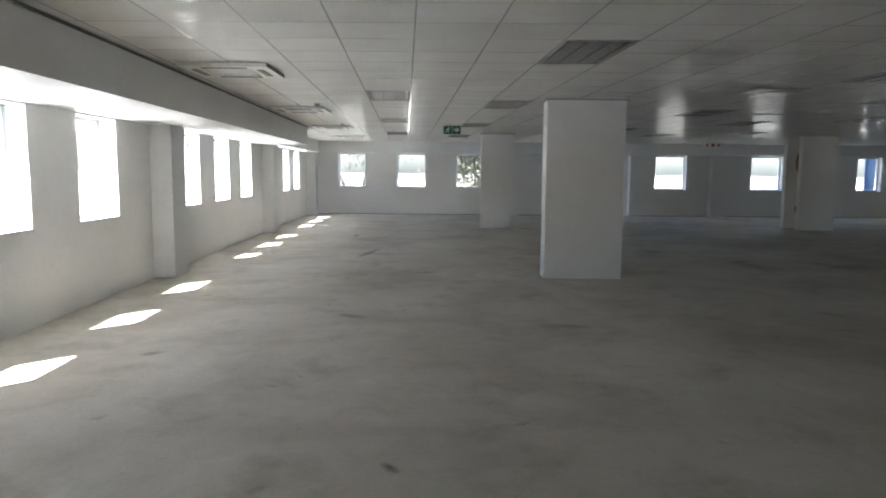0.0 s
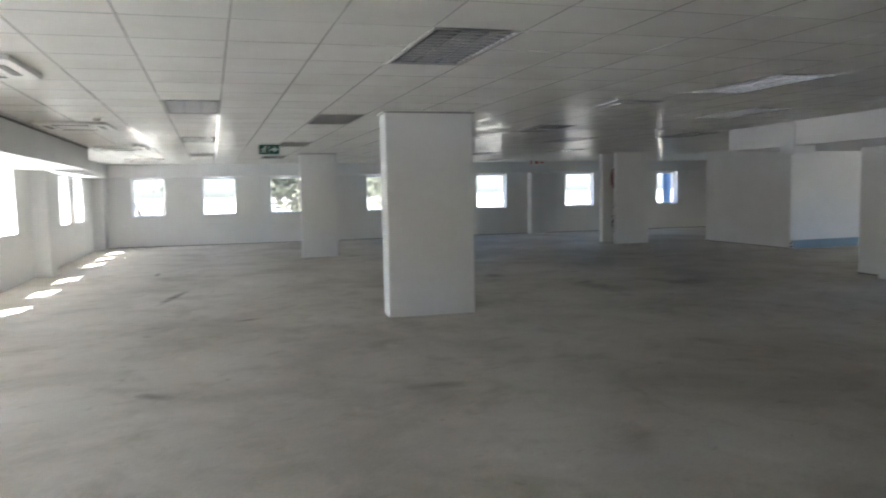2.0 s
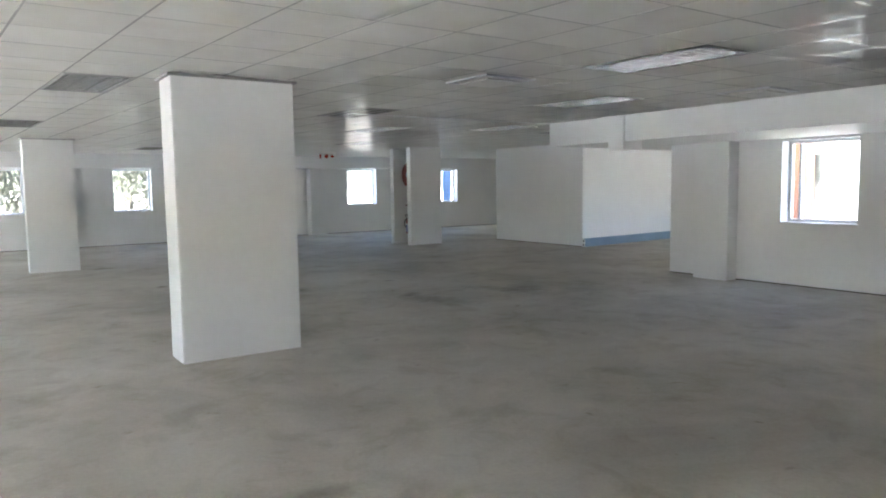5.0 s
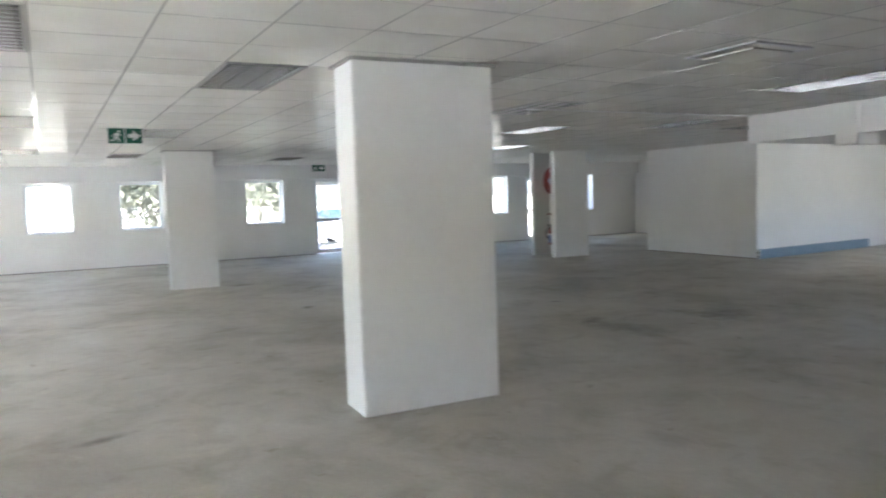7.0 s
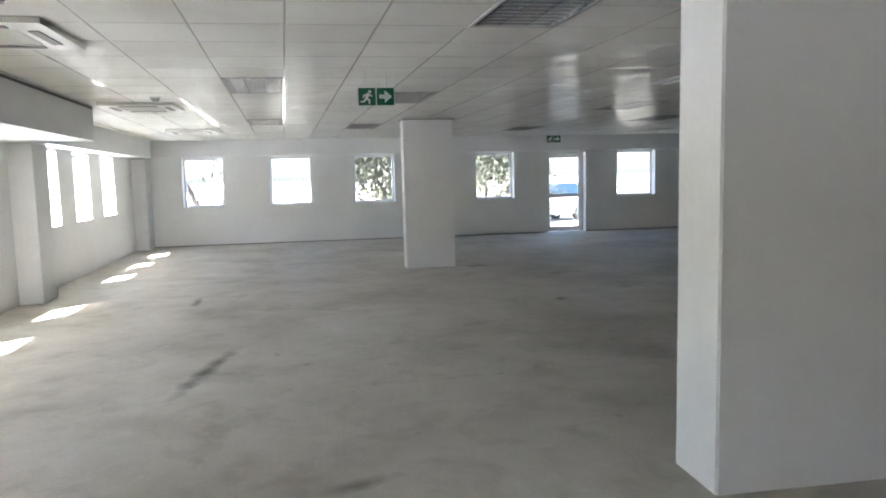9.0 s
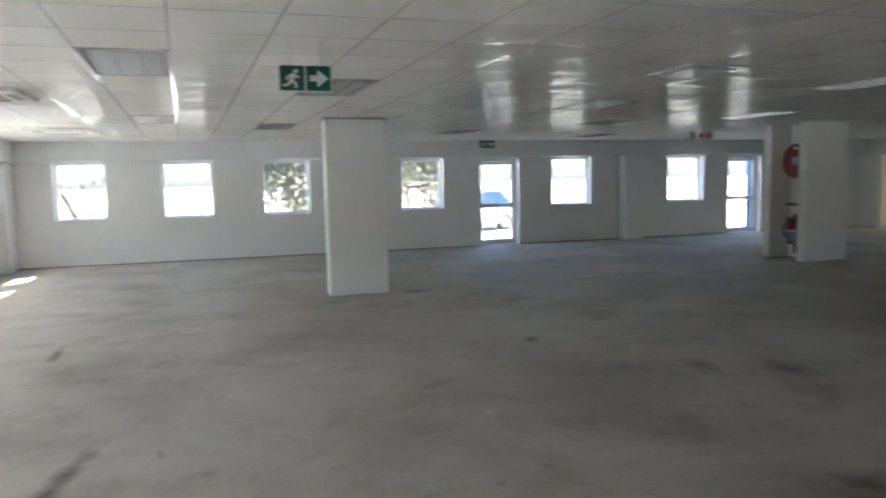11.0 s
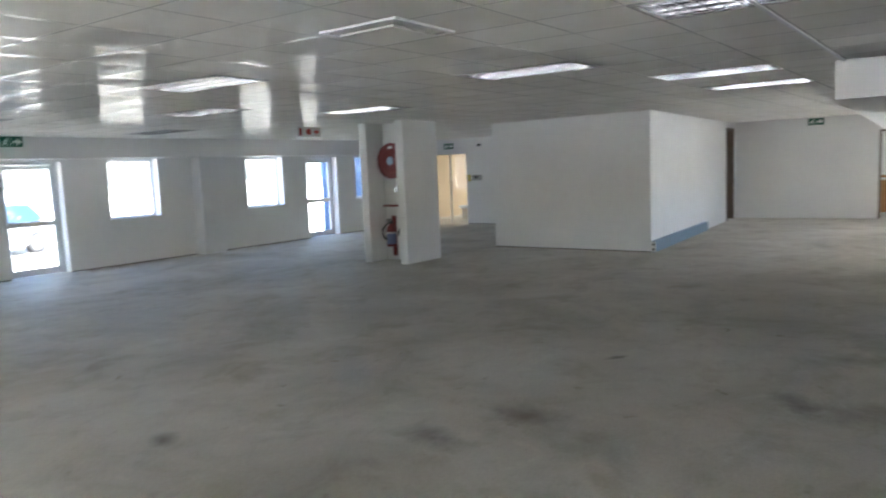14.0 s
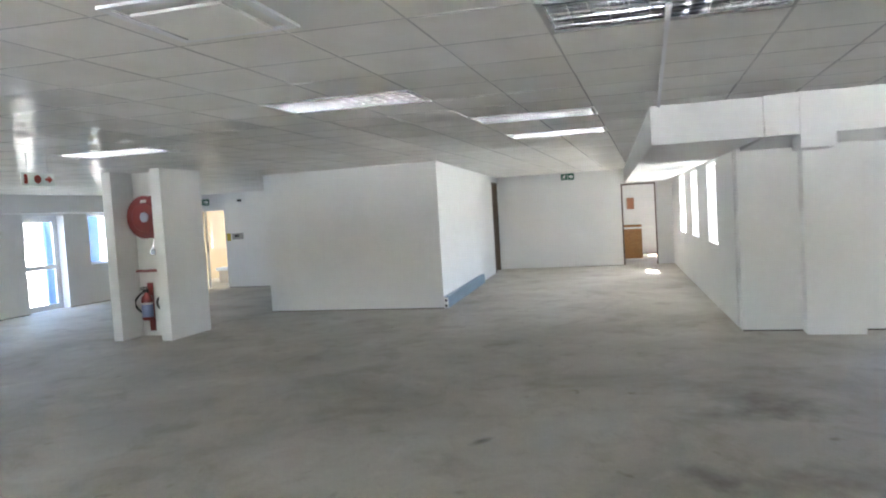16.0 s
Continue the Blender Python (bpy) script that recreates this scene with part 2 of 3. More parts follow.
def wall(name, p, q, thick, top, holes=(), mat=None, label="", bottom=0.0):
    """A wall whose inner face runs from p to q, thickness to the left; holes are (s0, s1, z0, z1)."""
    xs = sorted({0.0, length(p, q), *[s for h in holes for s in h[:2]]})
    zs = sorted({bottom, top, *[z for h in holes for z in h[2:]]})
    bm = bmesh.new()
    for a, b in zip(xs, xs[1:]):
        run = None
        for c0, c1 in zip(zs, zs[1:]):
            if any(h[0] < (a + b) / 2 < h[1] and h[2] < (c0 + c1) / 2 < h[3] for h in holes):
                if run:
                    add_box(bm, a, b, 0, thick, *run)
                run = None
            else:
                run = (run[0], c1) if run else (c0, c1)
        if run:
            add_box(bm, a, b, 0, thick, *run)
    bmesh.ops.remove_doubles(bm, verts=bm.verts[:], dist=0.0005)
    ob = part(name, bm, mat or WHITE)
    ob.matrix_basis = along(p, q)
    return tagged(ob, label or "smooth white painted plaster wall", "wall", kind="structure")


serial = {"window": 0, "door": 0}
THICK = 0.30


def window(p, q, s0, s1, z0, z1, mullion=0.0, label="white aluminium framed fixed window in a deep reveal"):
    serial["window"] += 1
    w, h = s1 - s0, z1 - z0
    top = holder("window_%d" % serial["window"], along(p, q) @ pose(s0, 0, z0), label, "window", "office windows", "structure")
    f = 0.045
    y0, y1 = 0.20, 0.255
    rows = [(0, w, y0, y1, 0, f), (0, w, y0, y1, h - f, h), (0, f, y0, y1, f, h - f), (w - f, w, y0, y1, f, h - f)]
    if mullion:
        rows.append((mullion - 0.02, mullion + 0.02, y0, y1, f, h - f))
    part("window_frame", boxes(*rows), FRAME, top)
    cuts = [f, mullion, w - f] if mullion else [f, w - f]
    for a, b in zip(cuts, cuts[1:]):
        pane = part("pane", boxes((a, b, 0.225, 0.231, f, h - f)), GLASS, top)
        pane.visible_shadow = False
    part("window_sill", boxes((-0.015, w + 0.015, -0.018, y0, -0.022, 0.003)), FRAME, top, "thin pale window board", 0.004)
    return top


def glazed_door(p, q, s0, s1, z1):
    serial["door"] += 1
    w = s1 - s0
    top = holder("door_%d" % serial["door"], along(p, q) @ pose(s0, 0, 0), "white aluminium glazed door with a middle rail, closed", "door", "glazed doors", "structure")
    y0, y1 = 0.19, 0.25
    part("door_frame", boxes((0, w, y0, y1, z1 - 0.05, z1), (0, 0.05, y0, y1, 0, z1 - 0.05), (w - 0.05, w, y0, y1, 0, z1 - 0.05)), FRAME, top)
    a, b = 0.055, w - 0.055
    leaf = part("door_leaf", boxes((a, a + 0.07, 0.195, 0.24, 0.01, z1 - 0.055), (b - 0.07, b, 0.195, 0.24, 0.01, z1 - 0.055), (a + 0.07, b - 0.07, 0.195, 0.24, 0.01, 0.13),
                                    (a + 0.07, b - 0.07, 0.195, 0.24, z1 - 0.13, z1 - 0.055), (a + 0.07, b - 0.07, 0.195, 0.24, 0.90, 1.0)), FRAME, top)
    for c0, c1 in ((0.13, 0.90), (1.0, z1 - 0.13)):
        pane = part("pane", boxes((a + 0.07, b - 0.07, 0.213, 0.219, c0, c1)), GLASS, top)
        pane.visible_shadow = False
    bm = boxes((a + 0.02, a + 0.05, 0.18, 0.195, 0.90, 1.08), (a + 0.03, a + 0.15, 0.145, 0.16, 1.0, 1.02), (a + 0.03, a + 0.045, 0.16, 0.18, 1.0, 1.02))
    part("handle", bm, HANDLE, leaf, "satin steel lever handle")
    return top


# ---- the large structure ----
H, ROOF = 2.5, 2.95


def west_x(y):
    return -3.08 - 0.0573 * (y - 6.0)


W0, W1 = (west_x(-5.0), -5.0), (west_x(24.85), 24.85)
N0, N1 = W1, (17.9, 24.85 + 0.02 * (17.9 - W1[0]))
E0, E1 = (10.45, 11.62), (10.45, -5.0)
S0, S1 = (20.5, 12.05), (10.45, 11.62)


def west_s(y):
    return (y + 5.0) / math.cos(math.atan(0.0573))


OUTLINE = [(W0[0] - 0.3, -5.3), (10.75, -5.3), (10.75, 11.34), (20.5, 11.50), (25.0, 11.50), (25.0, 26.2), (17.9, 26.2), (17.9, N1[1] + 0.3), (W1[0] - 0.3, W1[1] + 0.3)]


def slab(z0, z1):
    """A slab over the whole outline of the building."""
    bm = bmesh.new()
    low, high = ([bm.verts.new((x, y, z)) for x, y in OUTLINE] for z in (z0, z1))
    bm.faces.new(low[::-1]), bm.faces.new(high)
    for j in range(len(low)):
        bm.faces.new((low[j], low[(j + 1) % len(low)], high[(j + 1) % len(low)], high[j]))
    return bm


floor = part("floor", slab(-0.25, 0.0), CONCRETE)
tagged(floor, "bare stained grey-brown concrete screed floor", "floor", kind="structure")

# the first two, south of y = 0, are unseen and added for more daylight
west_windows = [(-3.55, -2.6), (-1.65, -0.7), (0.25, 1.2), (4.05, 5.0), (5.95, 6.9), (7.86, 8.86), (11.28, 12.17), (13.07, 14.07), (14.98, 15.95), (18.05, 19.0), (19.82, 20.75), (21.6, 22.55)]
WZ = (0.92, 2.06)
wall("wall_west", W0, W1, THICK, ROOF, [(west_s(a), west_s(b), *WZ) for a, b in west_windows])
for a, b in west_windows:
    window(W0, W1, west_s(a), west_s(b), *WZ)

NZ = (0.93, 2.10)
nx = N0[0]
north_windows = [(-3.16, -2.2), (-1.13, -0.12), (0.91, 1.92), (4.03, 5.03), (7.87, 8.95), (11.23, 12.33), (14.95, 15.8)]
north_doors = [(5.93, 6.98), (13.13, 14.22)]
holes = [(a - nx, b - nx, *NZ) for a, b in north_windows] + [(a - nx, b - nx, 0.0, 2.08) for a, b in north_doors]
wall("wall_north", N0, N1, THICK, ROOF, holes)
for a, b in north_windows:
    window(N0, N1, a - nx, b - nx, *NZ)
for a, b in north_doors:
    glazed_door(N0, N1, a - nx, b - nx, 2.08)


def east_s(y):
    return 11.62 - y


EZ = (0.92, 2.10)
east_windows = [(8.62, 9.69)]
wall("wall_east", E0, E1, THICK, ROOF, [(east_s(b), east_s(a), *EZ) for a, b in east_windows])
for a, b in east_windows:
    window(E0, E1, east_s(b), east_s(a), *EZ, mullion=0.17)


def south_s(x):
    return (20.5 - x) / math.cos(math.atan(0.43 / 10.05))


south_windows = [(12.3, 13.3), (14.7, 15.7), (17.1, 18.1)]
wall("wall_corridor_south", S0, (10.76, 11.633), THICK, ROOF, [(south_s(b), south_s(a), 0.93, 2.12) for a, b in south_windows])
for a, b in south_windows:
    window(S0, S1, south_s(b), south_s(a), 0.93, 2.12)
A0, A1 = (10.75, -5.0), (W0[0] - 0.3, -5.0)
wall("wall_south", A0, A1, THICK, ROOF)

# partition block between the hall and the side passage
P1, P2, P3 = (12.89, 16.04), (12.89, 19.33), (20.5, 16.6)
wall("wall_partition_west", P2, P1, 0.14, 2.62)
wall("wall_partition_south", (13.032, 16.05), P3, 0.14, 2.62, [(6.35, 7.25, 0.0, 2.36)])
wall("wall_partition_north", (17.7, 19.33), (13.032, 19.33), 0.14, 2.62)
wall("wall_passage_end", (20.5, 16.75), (20.5, 11.75), 0.14, ROOF, [(3.43, 4.30, 0.0, 2.12)], WHITE)
# lobby wall with the glazed lobby doors
wall("wall_lobby", (17.7, 25.6), (17.7, 19.33), 0.14, 2.62, [(0.95, 2.22, 0.0, 2.10)])
wall("wall_service_end", (24.6, 19.2), (24.6, 11.0), 0.2, ROOF)
wall("wall_closing_lobby", (24.6, 26.0), (24.6, 19.202), 0.2, ROOF, mat=SAND, label="warm sand coloured lobby wall")
wall("wall_closing_north_east", (17.9, 26.0), (24.8, 26.0), 0.2, ROOF, mat=SAND, label="warm sand coloured lobby wall")
wall("wall_closing_south_east", (24.8, 11.75), (20.65, 11.75), 0.25, ROOF, [(1.9, 2.45, 0.93, 2.12)])
wall("wall_service_room", (20.642, 19.2), (24.6, 19.2), 0.14, ROOF)

# piers along the outer walls
pm = along(W0, W1)
for a, b in ((2.75, 3.35), (9.92, 10.48), (17.03, 17.6), (24.2, 24.92)):
    ob = part("wall_pier", boxes((west_s(a), west_s(b), -0.29, -0.001, 0, 2.08)), WHITE, bevel=0.006)
    ob.matrix_basis = pm
    tagged(ob, "white plastered pier standing out from the window wall", "pier", "wall piers", "structure")
nm = along(N0, N1)
for a, b in ((2.45, 3.05), (9.75, 10.3)):
    ob = part("wall_pier", boxes((a - nx, b - nx, -0.3, -0.001, 0, 2.12)), WHITE, bevel=0.006)
    ob.matrix_basis = nm
    tagged(ob, "white plastered pier standing out from the window wall", "pier", "wall piers", "structure")
ob = part("wall_pier", boxes((10.19, 10.449, 10.38, 10.97, 0, 2.13)), WHITE, bevel=0.006)
tagged(ob, "white plastered pier standing out from the window wall", "pier", "wall piers", "structure")

# dark joint left where the skirting was taken off
JOINT = paint("dark_glue_line", (0.13, 0.115, 0.10), 0.85, 0.4)


def foot_line(p, q, cuts=()):
    edges = [0.0, *[c for pair in cuts for c in pair], length(p, q)]
    f = part("trim_foot_line", boxes(*[(a, b, -0.004, -0.0005, 0.0, 0.016) for a, b in zip(edges[::2], edges[1::2])]), JOINT)
    f.matrix_basis = along(p, q)
    tagged(f, "dark glue line at the foot of the wall", "trim", kind="structure")


foot_line(N0, N1, [(a - nx, b - nx) for a, b in north_doors])
foot_line(P2, P1)
foot_line(E0, E1)
foot_line((17.7, 25.2), (17.7, 19.33), ((0.55, 1.82),))

# bulkheads under the ceiling
def bulkhead(name, rows, m=None):
    b = part(name, boxes(*rows), WHITE, bevel=0.005)
    if m is not None:
        b.matrix_basis = m
    return tagged(b, "white boxed bulkhead hanging under the ceiling", "bulkhead", kind="structure")


bulkhead("trim_bulkhead_west", [(0.02, west_s(16.72), -1.12, -0.002, 2.08, H + 0.1)], pm)
bulkhead("trim_bulkhead_north_west", [(west_s(16.725), west_s(24.8), -0.38, -0.002, 2.10, H + 0.1)], pm)
bulkhead("trim_bulkhead_north", [(0.4, 21.7, -0.34, -0.002, 2.125, H + 0.1)], nm)
bulkhead("trim_bulkhead_east", [(8.58, 10.448, -4.99, 11.58, 2.13, H + 0.1)])
sm = along((8.58, 12.58), (20.45, 13.22))
bulkhead("trim_bulkhead_corridor", [(0.0, 11.85, -1.0, 0.0, 2.135, H + 0.1)], sm)
bulkhead("trim_bulkhead_drop", [(8.55, 8.95, 11.0, 11.29, 2.0, H + 0.1)])

# shade between west bulkhead and ceiling, put in as a dark-coloured strip
GAP_SHADE = material("painted_gap_shade", (0.16, 0.16, 0.155), 0.7)
gap = part("trim_painted_shade", boxes((0.02, west_s(16.72), -1.124, -1.1205, H - 0.028, H - 0.002)), GAP_SHADE)
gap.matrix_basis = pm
tagged(gap, "dark strip painted as the shade between bulkhead and ceiling", "trim", kind="structure")
tagged(part("trim_ceiling_strip", boxes((4.95, 8.575, 12.49, 12.515, H - 0.012, H - 0.003)), FRAME), "thin white ceiling trim strip", "trim", kind="structure")

# ceiling: vinyl-faced lay-in tiles between grid bars
MU, MV, U0, V0 = 0.585, 1.177, 0.27, 6.02
SHEAR = 0.0645
tm = Matrix(((1, -SHEAR, 0, 0), (0, 1, 0, 0), (0, 0, 1, 0), (0, 0, 0, 1)))


def in_grid(u, v):
    return pose(u - SHEAR * v, v, H)

fixture_cells = {(3 * i, k) for i, ks in ((0, (-5, 3, 7, 11)), (1, (-4, 0, 4, 8, 12)), (3, (-3, 1, 5, 9, 13)), (4, (-5, -1, 3, 7, 11)), (5, (6, 10, 14)), (6, (6,))) for k in ks}
cr = random.Random(7)
verts, faces, edge_faces = [], [], []
bars = bmesh.new()


def inside(x, y):
    if not (-5 < y < 24.6):
        return False
    return (west_x(y) - 0.05 < x < 10.6) if y < 11.4 else (west_x(y) - 0.05 < x < 20.5)


for i in range(-9, 38):
    for k2 in range(-20, 36):
        k = k2 // 2
        u0, v0 = U0 + i * MU, V0 + k2 * MV / 2
        mid = tm @ Vector((u0 + MU / 2, v0 + MV / 4, 0))
        if not inside(mid.x, mid.y) or (i, k) in fixture_cells:
            continue
        g = 0.004
        tilt_u, tilt_v = cr.gauss(0, 0.0016), cr.gauss(0, 0.0016)
        sag = 0.006 + 0.004 * cr.random()
        n0, nu, nv = len(verts), 5, 6
        for jv in range(nv):
            for ju in range(nu):
                fu, fv = ju / (nu - 1), jv / (nv - 1)
                u, v = u0 + g + (MU - 2 * g) * fu, v0 + g + (MV / 2 - 2 * g) * fv
                dz = tilt_u * (fu - 0.5) + tilt_v * (fv - 0.5) - sag * (1 - (2 * fu - 1) ** 2) * (1 - (2 * fv - 1) ** 2)
                verts.append(tuple(tm @ Vector((u, v, H + 0.009 + dz))))
        for jv in range(nv - 1):
            for ju in range(nu - 1):
                k0 = n0 + jv * nu + ju
                faces.append((k0, k0 + nu, k0 + nu + 1, k0 + 1))
        rim = [n0 + j for j in range(nu)] + [n0 + j * nu + nu - 1 for j in range(1, nv)] + [n0 + (nv - 1) * nu + j for j in range(nu - 2, -1, -1)] + [n0 + j * nu for j in range(nv - 2, 0, -1)]
        top = len(verts)
        verts.extend((verts[r][0], verts[r][1], H + 0.021) for r in rim)
        for j in range(len(rim)):
            j2 = (j + 1) % len(rim)
            edge_faces.append((rim[j], rim[j2], top + j2, top + j))
        # the cross bar at the near end of the tile, seated a little unevenly
        drop, lean = cr.uniform(0.0, 0.0012), cr.gauss(0, 0.6)
        add_box(bars, -MU / 2 + 0.0125, MU / 2 - 0.0125, -0.0065, 0.0065, 0.0, 0.02, tm @ pose(u0 + MU / 2, v0, H + 0.009 - drop, lean, 0, 0))
me = bpy.data.meshes.new("ceiling")
me.from_pydata(verts, [], faces + edge_faces)
me.materials.append(TILE)
me.polygons.foreach_set("use_smooth", [True] * len(faces) + [False] * len(edge_faces))
me.set_sharp_from_angle(angle=radians(30))
tagged(new("ceiling", me), "glossy off-white vinyl ceiling tiles in a lay-in grid", "ceiling", kind="structure")
back = bmesh.new()
add_box(back, -2.5, 10.44, -4.99, 11.6, H + 0.17, H + 0.19)
add_box(back, -3.9, 20.45, 12.1, 24.75, H + 0.17, H + 0.19)
add_box(back, -3.3, 10.44, 11.602, 12.098, H + 0.17, H + 0.19)
tagged(part("ceiling_backing", back, TBAR), "grey soffit above the ceiling tiles", "ceiling", kind="structure")
for i in range(-9, 39):
    for k in range(-9, 16):
        lean = cr.gauss(0, 0.5)
        add_box(bars, -0.007, 0.007, 0.0, MV, 0.0, 0.024, tm @ pose(U0 + i * MU, V0 + k * MV, H + 0.008, 0, lean, 0))
tagged(part("ceiling_grid", bars, GRIDBAR), "thin glossy grey ceiling grid bars", "ceiling", kind="structure")
tagged(part("roof", slab(ROOF + 0.002, ROOF + 0.25), OUTER), "flat concrete roof slab", "roof", kind="structure")
tagged(part("ceiling_lobby", boxes((17.85, 24.59, 11.76, 25.98, 2.64, 2.72)), WHITE), "plain white lobby ceiling", "ceiling", kind="structure")

# ---- things of the hall ----


def column(x0, x1, y0, y1):
    """A painted concrete column with softly rounded arrises and a grey ceiling angle round its head."""
    bm = boxes((x0, x1, y0, y1, 0.0, H + 0.12))
    upright = [e for e in bm.edges if abs(e.verts[0].co.z - e.verts[1].co.z) > 1.0]
    bmesh.ops.bevel(bm, geom=upright, offset=0.009, segments=2, affect="EDGES")
    c = part("column", bm, COLUMN)
    r = 0.028
    part("head_angle", boxes((x0 - r, x1 + r, y0 - r, y0 - 0.001, H - 0.022, H - 0.002), (x0 - r, x1 + r, y1 + 0.001, y1 + r, H - 0.022, H - 0.002),
                             (x0 - r, x0 - 0.001, y0, y1, H - 0.022, H - 0.002), (x1 + 0.001, x1 + r, y0, y1, H - 0.022, H - 0.002)), THROAT, c, "thin grey ceiling angle")
    return tagged(c, "broad white painted concrete column on the bare floor", "column", "hall columns", "structure")


column(2.08, 3.17, 10.25, 10.65)
column(1.55, 2.39, 19.04, 19.42)

# the column that holds the fire equipment: two fins and a back panel
hyd = holder("fire_equipment_column", pose(10.09, 19.35, 0), "white column with a recess for fire equipment", "column", kind="structure")
part("fin", boxes((0, 0.95, 0, 0.17, 0, H + 0.1)), COLUMN, hyd, bevel=0.008)
part("fin", boxes((0, 0.95, 0.86, 1.02, 0, H + 0.1)), COLUMN, hyd, bevel=0.008)
part("back_panel", boxes((0.45, 0.70, 0.172, 0.858, 0, H + 0.1)), COLUMN, hyd)


def fire_hose_reel(m):
    t = holder("fire_hose_reel", m, "red fire hose reel hung on the white column recess", "hose reel")
    for x, r in ((-0.20, 0.32), (-0.05, 0.32)):
        disc = cyl(r, r, 0.012, pose(x, 0, 0, 0, -90, 0), 44)
        add_cyl(disc, r * 0.72, r * 0.66, 0.012, pose(x - 0.011, 0, 0, 0, -90, 0), 40)
        part("reel_disc", disc, RED, t, "round pressed red disc", 0.003)
    for x in (-0.175, -0.145, -0.115, -0.085):
        smooth(part("hose_turn", cyl(0.265, 0.265, 0.028, pose(x, 0, 0, 0, -90, 0), 36), DARK, t, "black rubber hose turn"))
    part("hub", cyl(0.08, 0.06, 0.02, pose(-0.226, 0, 0, 0, -90, 0), 20), PALE, t, "pale metal hub")
    part("bracket", boxes((-0.05, 0.0, -0.03, 0.03, -0.10, 0.10)), RED, t)
    part("label_plate", boxes((-0.212, -0.2065, -0.05, 0.05, 0.14, 0.26)), SIGNWHITE, t, "white instruction label")
    pipe = bmesh.new()
    add_cyl(pipe, 0.02, 0.02, 0.52, pose(-0.10, -0.10, -0.56, 0, 0, 0), 12)
    add_cyl(pipe, 0.02, 0.02, 0.42, pose(-0.10, 0.10, -0.81, 90, 0, 0), 12)
    add_cyl(pipe, 0.014, 0.014, 0.10, pose(-0.05, 0.29, -0.81, 0, 90, 0), 12)
    part("supply_pipe", pipe, RED, t, "thin red supply pipe bent along the panel")
    valve = boxes((-0.13, -0.07, -0.13, -0.07, -0.58, -0.48))
    add_cyl(valve, 0.045, 0.045, 0.014, pose(-0.15, -0.06, -0.52, 0, 90, 0), 18)
    part("valve", valve, STEEL, t, "chromed stop valve")
    noz = cyl(0.02, 0.012, 0.16, pose(-0.14, -0.07, -0.40, 12, 0, 0), 12)
    part("nozzle", noz, HANDLE, t)
    return t


fire_hose_reel(pose(10.538, 19.86, 1.82))


def fire_extinguisher(m):
    t = holder("fire_extinguisher", m, "red fire extinguisher with a blue label hung on the column", "extinguisher")
    bm = bmesh.new()
    prof = [(0.0, 0.0), (0.07, 0.0), (0.082, 0.02), (0.082, 0.31), (0.07, 0.36), (0.035, 0.395), (0.03, 0.42), (0.0, 0.42)]
    rings = []
    for r, z in prof:
        rings.append([bm.verts.new((r * math.cos(a * math.tau / 24), r * math.sin(a * math.tau / 24), z)) if r else None for a in range(24)])
    for a, b in zip(rings[1:-1], rings[2:-1]):
        for j in range(24):
            bm.faces.new((a[j], a[(j + 1) % 24], b[(j + 1) % 24], b[j]))
    bm.faces.new(rings[1][::-1]), bm.faces.new(rings[-2])
    smooth(part("cylinder", bm, RED, t))
    lab = bmesh.new()
    add_cyl(lab, 0.0835, 0.0835, 0.22, pose(0, 0, 0.16), 24)
    smooth(part("label_band", lab, LABELBLUE, t, "blue printed label"))
    smooth(part("label_stripe", cyl(0.0842, 0.0842, 0.03, pose(0, 0, 0.255), 24), SIGNWHITE, t, "white stripe"))
    part("valve_head", boxes((-0.025, 0.025, -0.03, 0.03, 0.42, 0.46)), BLACK, t, bevel=0.004)
    part("lever", boxes((-0.12, 0.03, -0.012, 0.012, 0.465, 0.48), (-0.11, 0.02, -0.012, 0.012, 0.495, 0.51)), BLACK, t, bevel=0.003)
    hose = bmesh.new()
    pts = [Vector((-0.02, 0.03 + 0.17 * math.sin(a * math.pi / 14), 0.44 - 0.36 * a / 14)) for a in range(15)]
    for a, b in zip(pts, pts[1:]):
        q = (b - a).to_track_quat("Z", "Y").to_matrix().to_4x4()
        add_cyl(hose, 0.016, 0.016, (b - a).length * 1.1, Matrix.Translation((a + b) / 2) @ q, 10)
    part("hose", hose, DARK, t, "black rubber hose")
    part("horn", cyl(0.032, 0.014, 0.14, pose(0, 0.03, 0.08), 14), DARK, t)
    part("wall_bracket", boxes((0.05, 0.0915, -0.03, 0.03, 0.30, 0.36)), HANDLE, t)
    part("back_plate", boxes((0.092, 0.103, -0.05, 0.05, -0.18, 0.56)), RED, t, "red backing plate behind the bottle")
    return t


fire_extinguisher(pose(10.434, 20.02, 0.26))
fire_extinguisher(pose(10.434, 19.62, 0.26))


